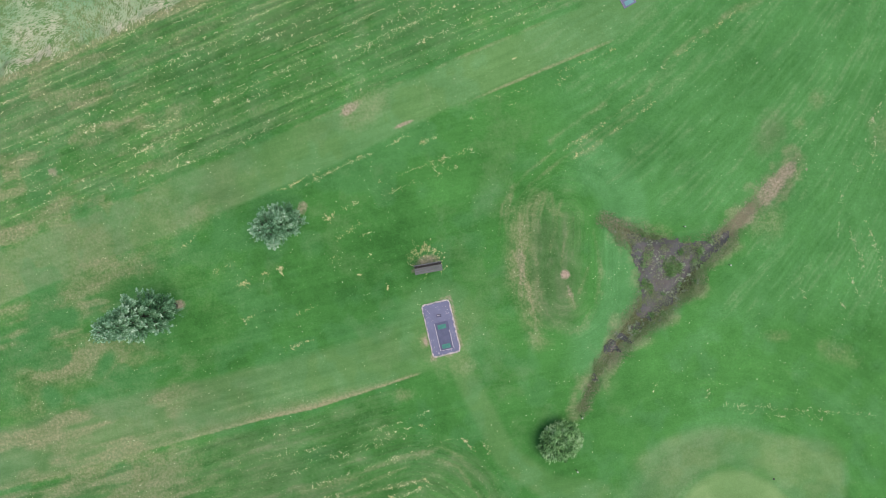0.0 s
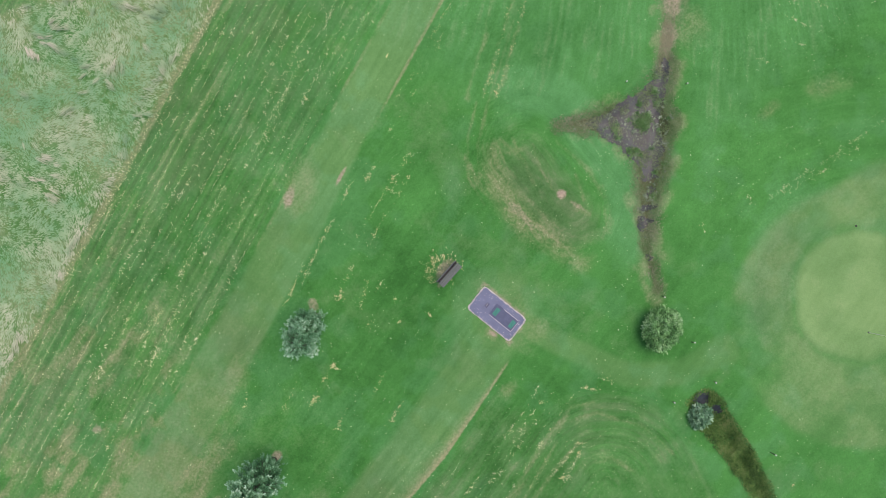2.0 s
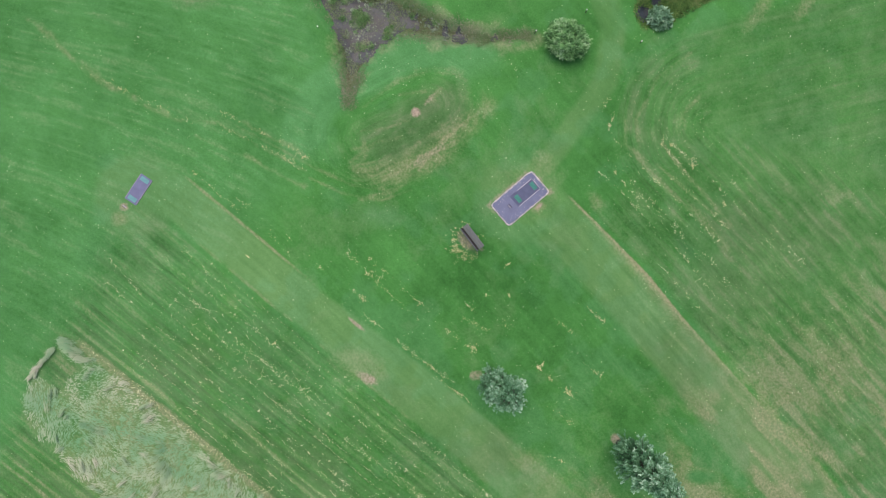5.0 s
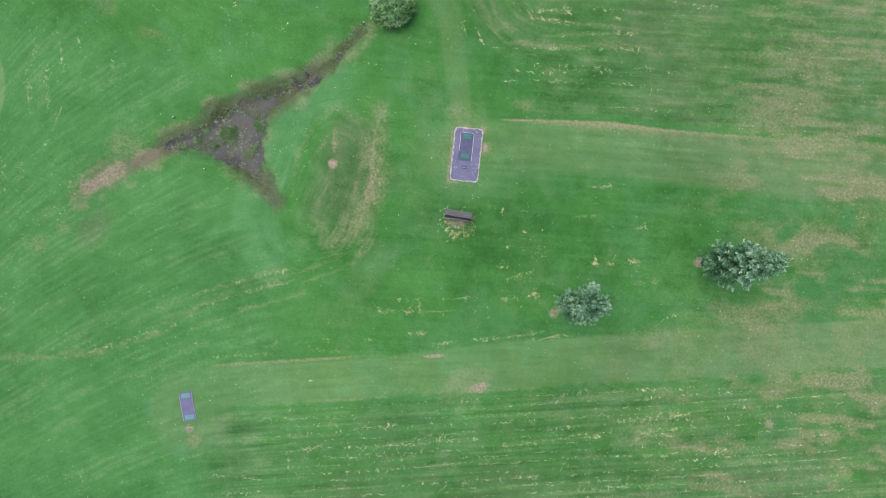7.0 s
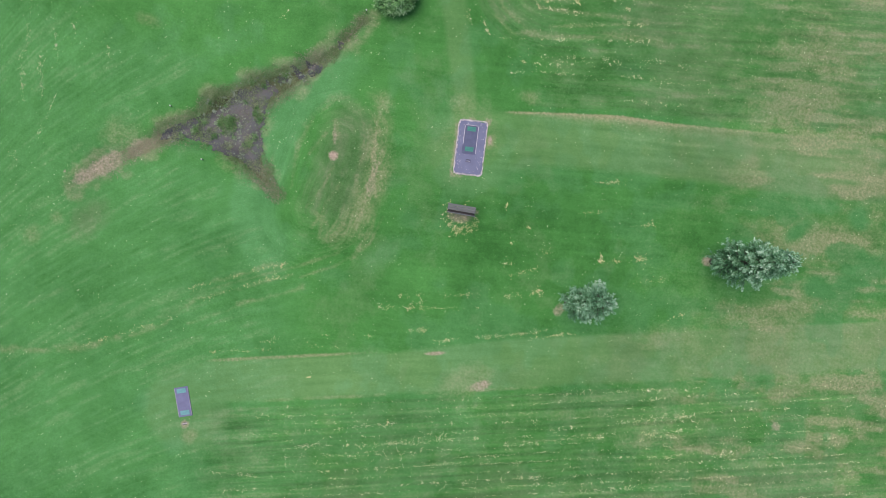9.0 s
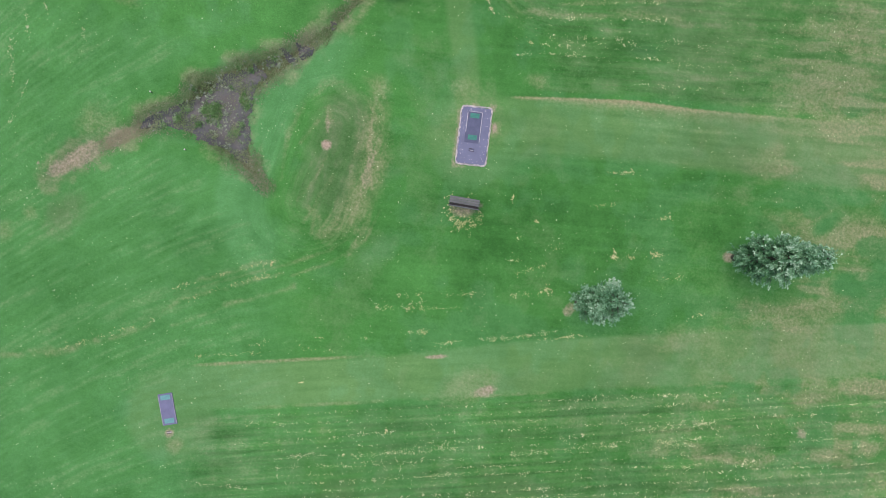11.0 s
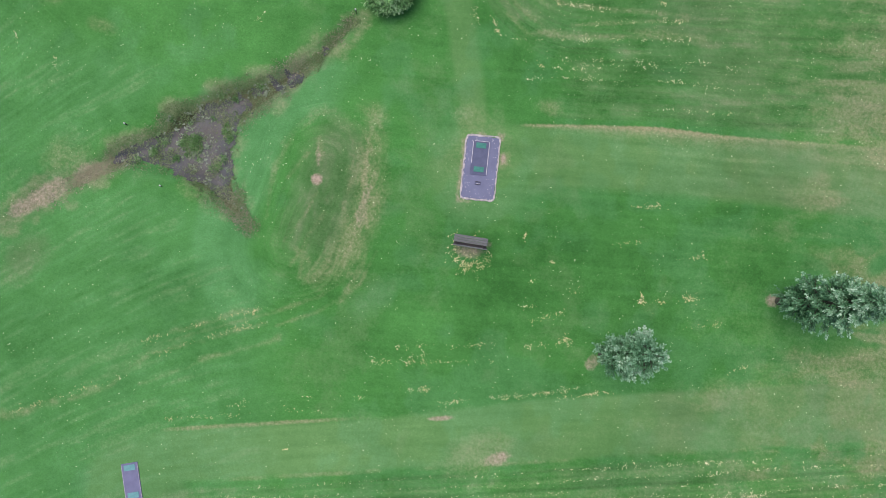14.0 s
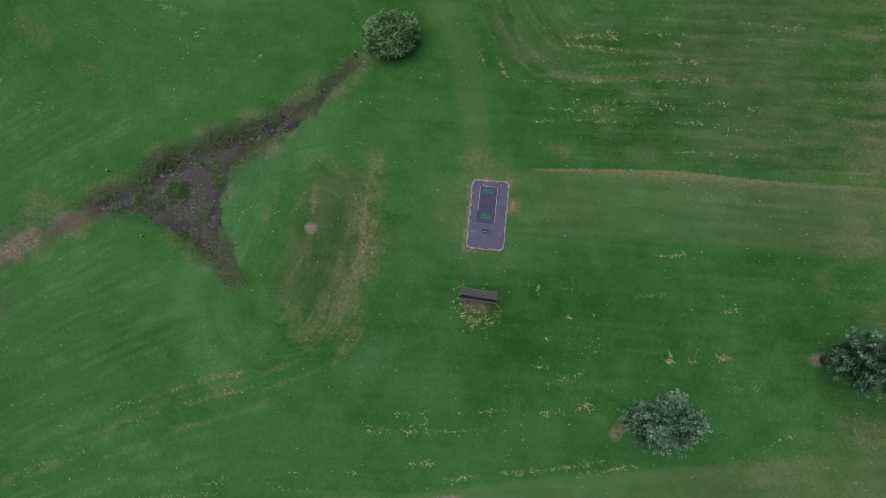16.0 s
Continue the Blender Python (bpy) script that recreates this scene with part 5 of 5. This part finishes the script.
NORTH_ROWS_MORE = [(-20.2, 7.0, -21.3, 6.3, 36), (6.9, 15.5, 4.4, 14.4, 18), (8.9, 18.4, 3.4, 17.1, 40), (7.1, 19.2, 4.9, 18.2, 22), (-9.2, 12.9, -12.8, 11.4, 46), (-12.6, 12.1, -16.8, 10.2, 46), (-9.2, 15.9, -2.6, 19.3, 90), (-2.5, 19.2, 1.1, 20.9, 60),
                   (-14.9, 13.7, -10.3, 15.8, 80), (-17.9, 6.6, -15.7, 7.2, 44), (-18.2, 5.1, -16.6, 5.8, 28), (-5.4, 10.9, 0.1, 13.7, 70), (1.0, 13.9, 3.8, 15.1, 26), (-11.7, 8.2, -10.2, 8.9, 24), (-8.0, 3.3, -4.0, 5.2, 44), (-0.7, 4.1, 1.9, 5.4, 30)]
EAST_ROWS = [(25.7, -1.8, 24.9, 0.4, 44), (26.9, -1.6, 25.7, 1.2, 44), (25.4, -3.5, 24.5, -1.5, 26), (27.3, -4.7, 26.4, -1.2, 26), (22.2, -3.8, 21.7, -2.9, 10), (26.4, 4.6, 25.7, 6.1, 12), (25.5, 4.1, 25.0, 4.6, 12), (24.6, -4.4, 24.1, -3.5, 16),
             (26.0, 6.9, 27.0, 8.8, 34), (26.2, 4.5, 26.3, 6.2, 24), (24.3, 2.6, 24.0, -0.6, 26), (17.2, -10.1, 26.8, -10.8, 110), (17.9, -10.4, 21.3, -10.9, 44), (20.3, -10.2, 23.2, -11.0, 40), (16.3, -9.2, 16.2, -9.7, 18), (13.1, -8.8, 12.8, -9.3, 10)]


HEAPS = [(-5.9, -16.4), (-2.9, -15.7), (-1.3, -15.1), (1.8, -12.7), (-1.2, -11.3), (-9.7, -1.8), (-6.8, 1.2), (-3.2, -3.0), (-4.9, -2.2), (-1.0, 5.8), (8.2, 5.1), (-11.9, -2.7), (-3.0, -15.7), (-0.9, -14.7), (1.5, -12.3), (-9.6, -2.1), (4.4, 10.8), (0.8, 13.9), (-1.0, 11.8), (7.7, -24.7)]


def heaps(x, y, n, low=0.03, high=0.15):
    """Little heaps about points: n bits each, spread along a slanting line."""
    m = len(x)
    turn = RNG.uniform(0, 3.14, m)
    spread_ = RNG.uniform(low, high, m)
    x, y, turn, spread_ = (np.repeat(v, n) for v in (x, y, turn, spread_))
    u, v = RNG.normal(0, 1, m * n) * spread_, RNG.normal(0, 0.4, m * n) * spread_
    return x + u * np.cos(turn) - v * np.sin(turn), y + u * np.sin(turn) + v * np.cos(turn)


def build_clippings():
    xs, ys, size = [], [], []

    def put(x, y, small, large):
        xs.append(x)
        ys.append(y)
        size.append(small + (large - small) * RNG.uniform(0, 1, len(x)) ** 1.8)

    def lay(material, label):
        x, y, s = (np.concatenate(v) for v in (xs, ys, size))
        ok = (pond_in(x, y) < -0.2) & (rough_in(x, y) < 0.3) & (np.hypot(x - 0.02, y + 5.45) > 1.8)
        clods("grass_clippings", x[ok], y[ok], s[ok], material, label, "clippings")
        for v in (xs, ys, size):
            v.clear()

    def row(x0, y0, x1, y1, n):
        far = math.hypot(x1 - x0, y1 - y0)
        # shreds along the row, some strayed, and heaps in which they are gathered
        n = int(n * 1.25)
        gathered = np.sort(RNG.uniform(0, 1, max(2, n // 6)))
        u = np.where(RNG.uniform(0, 1, n) < 0.55, RNG.choice(gathered, n) + RNG.normal(0, 0.18, n) / max(far, 0.5), RNG.uniform(0, 1, n))
        w = RNG.normal(0, 0.06, n) * RNG.choice([0.7, 1.5, 4.0], n, p=[0.6, 0.25, 0.15]) + 0.05 * np.sin(u * far * 1.3 + x0)
        put(x0 + (x1 - x0) * u - (y1 - y0) / far * w, y0 + (y1 - y0) * u + (x1 - x0) / far * w, 0.012, 0.038)
        w = RNG.normal(0, 0.05, len(gathered))
        hx, hy = heaps(x0 + (x1 - x0) * gathered - (y1 - y0) / far * w, y0 + (y1 - y0) * gathered + (x1 - x0) / far * w, 5)
        put(hx, hy, 0.016, 0.05)
    for ends in LAWN_ROWS + LAWN_ROWS_MORE:
        row(*ends)
    # a scatter behind the bench
    a, r = RNG.normal(1.6, 1.15, 110), RNG.normal(0.72, 0.2, 110)
    hx, hy = heaps(-0.85 + 1.2 * r * np.cos(a), -1.45 + 1.1 * np.abs(r) * np.sin(a), 6)
    put(hx, hy, 0.012, 0.045)
    # the largest heaps
    big = np.array(HEAPS)
    hx, hy = heaps(big[:, 0], big[:, 1], 22, 0.06, 0.16)
    put(hx, hy, 0.018, 0.055)
    lay(CLIP, "heaps of dry yellow mown grass clippings on the lawn")
    for ends in SOUTH_ROWS + NORTH_ROWS + NORTH_ROWS_MORE + EAST_ROWS:
        row(*ends)
    # thin rows everywhere in the mown fields of the north and the south
    c, s = math.cos(radians(22.7)), math.sin(radians(22.7))
    for k in range(18):
        off = 2.0 + 0.5 * k
        n = 130 + 8 * k
        e = RNG.uniform(-22, 13.5, n * 2)
        e = e[cloud(e, np.full(len(e), k * 7.3), 1.5, 221, 2) ** 2 > RNG.uniform(0, 0.5, n * 2)]
        w = off + 0.04 * np.sin(e * 0.7 + k) + RNG.normal(0, 0.035, len(e))
        put(-6.0 + e * c - w * s, 6.2 + e * s + w * c, 0.013, 0.046)
        few = RNG.uniform(0, 1, len(e)) > 0.9
        hx, hy = heaps((-6.0 + e * c - w * s)[few], (6.2 + e * s + w * c)[few], 5)
        put(hx, hy, 0.016, 0.045)
    # clumps along the border of the long grass
    e, w = RNG.uniform(-14, 16, 260), 10.68 + RNG.normal(0, 0.07, 260)
    put(-6.0 + e * c - w * s, 6.2 + e * s + w * c, 0.02, 0.06)
    for k in range(16):
        e, w = RNG.uniform(-20, 12, 150), 0.8 + 0.42 * k + RNG.normal(0, 0.06, 150)
        e = e[cloud(e, np.full(len(e), k * 5.1), 1.2, 225, 2) ** 2 > RNG.uniform(0, 0.6, 150)]
        w = w[:len(e)]
        px, py = along(e, w, -16.5)
        bent = e > 0
        a = e / 4.5
        px, py = np.where(bent, 0, px), np.where(bent, 0, py)
        dx, dy = w * np.sin(a), w * np.cos(a)
        qx, qy = along(dx, dy, -16.5)
        ok = (a < 2.1)
        put((-1.3 + np.where(bent, qx, px))[ok], (-18.0 + np.where(bent, qy, py))[ok], 0.01, 0.03)
    lay(CLIP_PALE, "long rows of pale mown grass clippings on the lawn")
    n = 17000
    x, y = scatter(n, -33, 33, -32, 31)
    ok = (pond_in(x, y) < -0.2) & (rough_in(x, y) < -0.1) & (cloud(x, y, 4.0, 231) > RNG.uniform(0.2, 0.75, n)) & (np.hypot(x - 18, y + 18.4) > 8)
    x, y = x[ok], y[ok]
    clods("pale_flecks", x, y, 0.01 + 0.034 * RNG.uniform(0, 1, len(x)) ** 1.6, FLECK, "small pale flecks of clover and cut grass scattered on the lawn", "flecks")
    n = 170
    x, y = RNG.uniform(-0.84, 0.84, n), RNG.uniform(-1.6, 1.6, n)
    keep = (np.abs(x) + RNG.uniform(0, 0.5, n) > 0.75) | (np.abs(y) + RNG.uniform(0, 0.5, n) > 1.5)
    x, y = x[keep], y[keep]
    c, s = math.cos(radians(13.1)), math.sin(radians(13.1))
    n = len(x)
    base = np.stack([0.02 + x * c - y * s, -5.45 + x * s + y * c, np.full(n, 0.041)], 1)
    tagged(blade_field("sand_specks", base, RNG.uniform(0, 6.28, n), RNG.uniform(0.015, 0.05, n), RNG.uniform(0.012, 0.03, n), np.full(n, 0.1), LINE),
           "white specks of sand and cut grass on the tee slab", "specks", kind="stuff")


def build_lawn_blades():
    """Short blades standing out of the mown sward, in the colours of the ground under them."""
    n = 420000
    x, y = scatter(n, -33, 33, -32, 31)
    thick = cloud(x, y, 0.5, 301, 2)
    keep = (rough_in(x, y) < 0) & (pond_in(x, y) < 0.1) & (thick > RNG.uniform(0.2, 0.7, n)) & (np.hypot(x - 18, y + 18.4) > 4) \
        & (np.maximum(np.abs(along(x, y, 13.1, 0.02, -5.45)[0]) / 0.9, np.abs(along(x, y, 13.1, 0.02, -5.45)[1]) / 1.66) > 1) & (np.hypot(x - 10.97, y - 14.78) > 1.1)
    x, y = x[keep], y[keep]
    n = len(x)
    a, long_, wide = RNG.uniform(0, 6.28, n), RNG.uniform(0.05, 0.11, n), RNG.uniform(0.012, 0.026, n)
    base = np.stack([x, y, ground_z(x, y) - 0.004], 1)
    side = np.stack([-np.sin(a), np.cos(a), np.zeros(n)], 1) * wide[:, None]
    tip = base + np.stack([np.cos(a) * long_, np.sin(a) * long_, RNG.uniform(0.006, 0.02, n)], 1)
    ob = mesh_object("lawn_grass", np.stack([base - side, base + side, tip], 1).reshape(-1, 3), np.arange(3 * n).reshape(-1, 3), TURF)
    turf, comb, hue = turf_masks(x, y)
    turf[:, 3] = turf[:, 3] + RNG.normal(0.1, 0.1, n)
    carry(ob, np.repeat(turf, 3, axis=0), np.repeat(comb, 3, axis=0), np.repeat(hue, 3, axis=0))
    tagged(ob, "short mown blades of green grass on the lawn", "grass", kind="stuff")


build_lawn_blades()
build_long_grass()
build_weeds()
build_clippings()
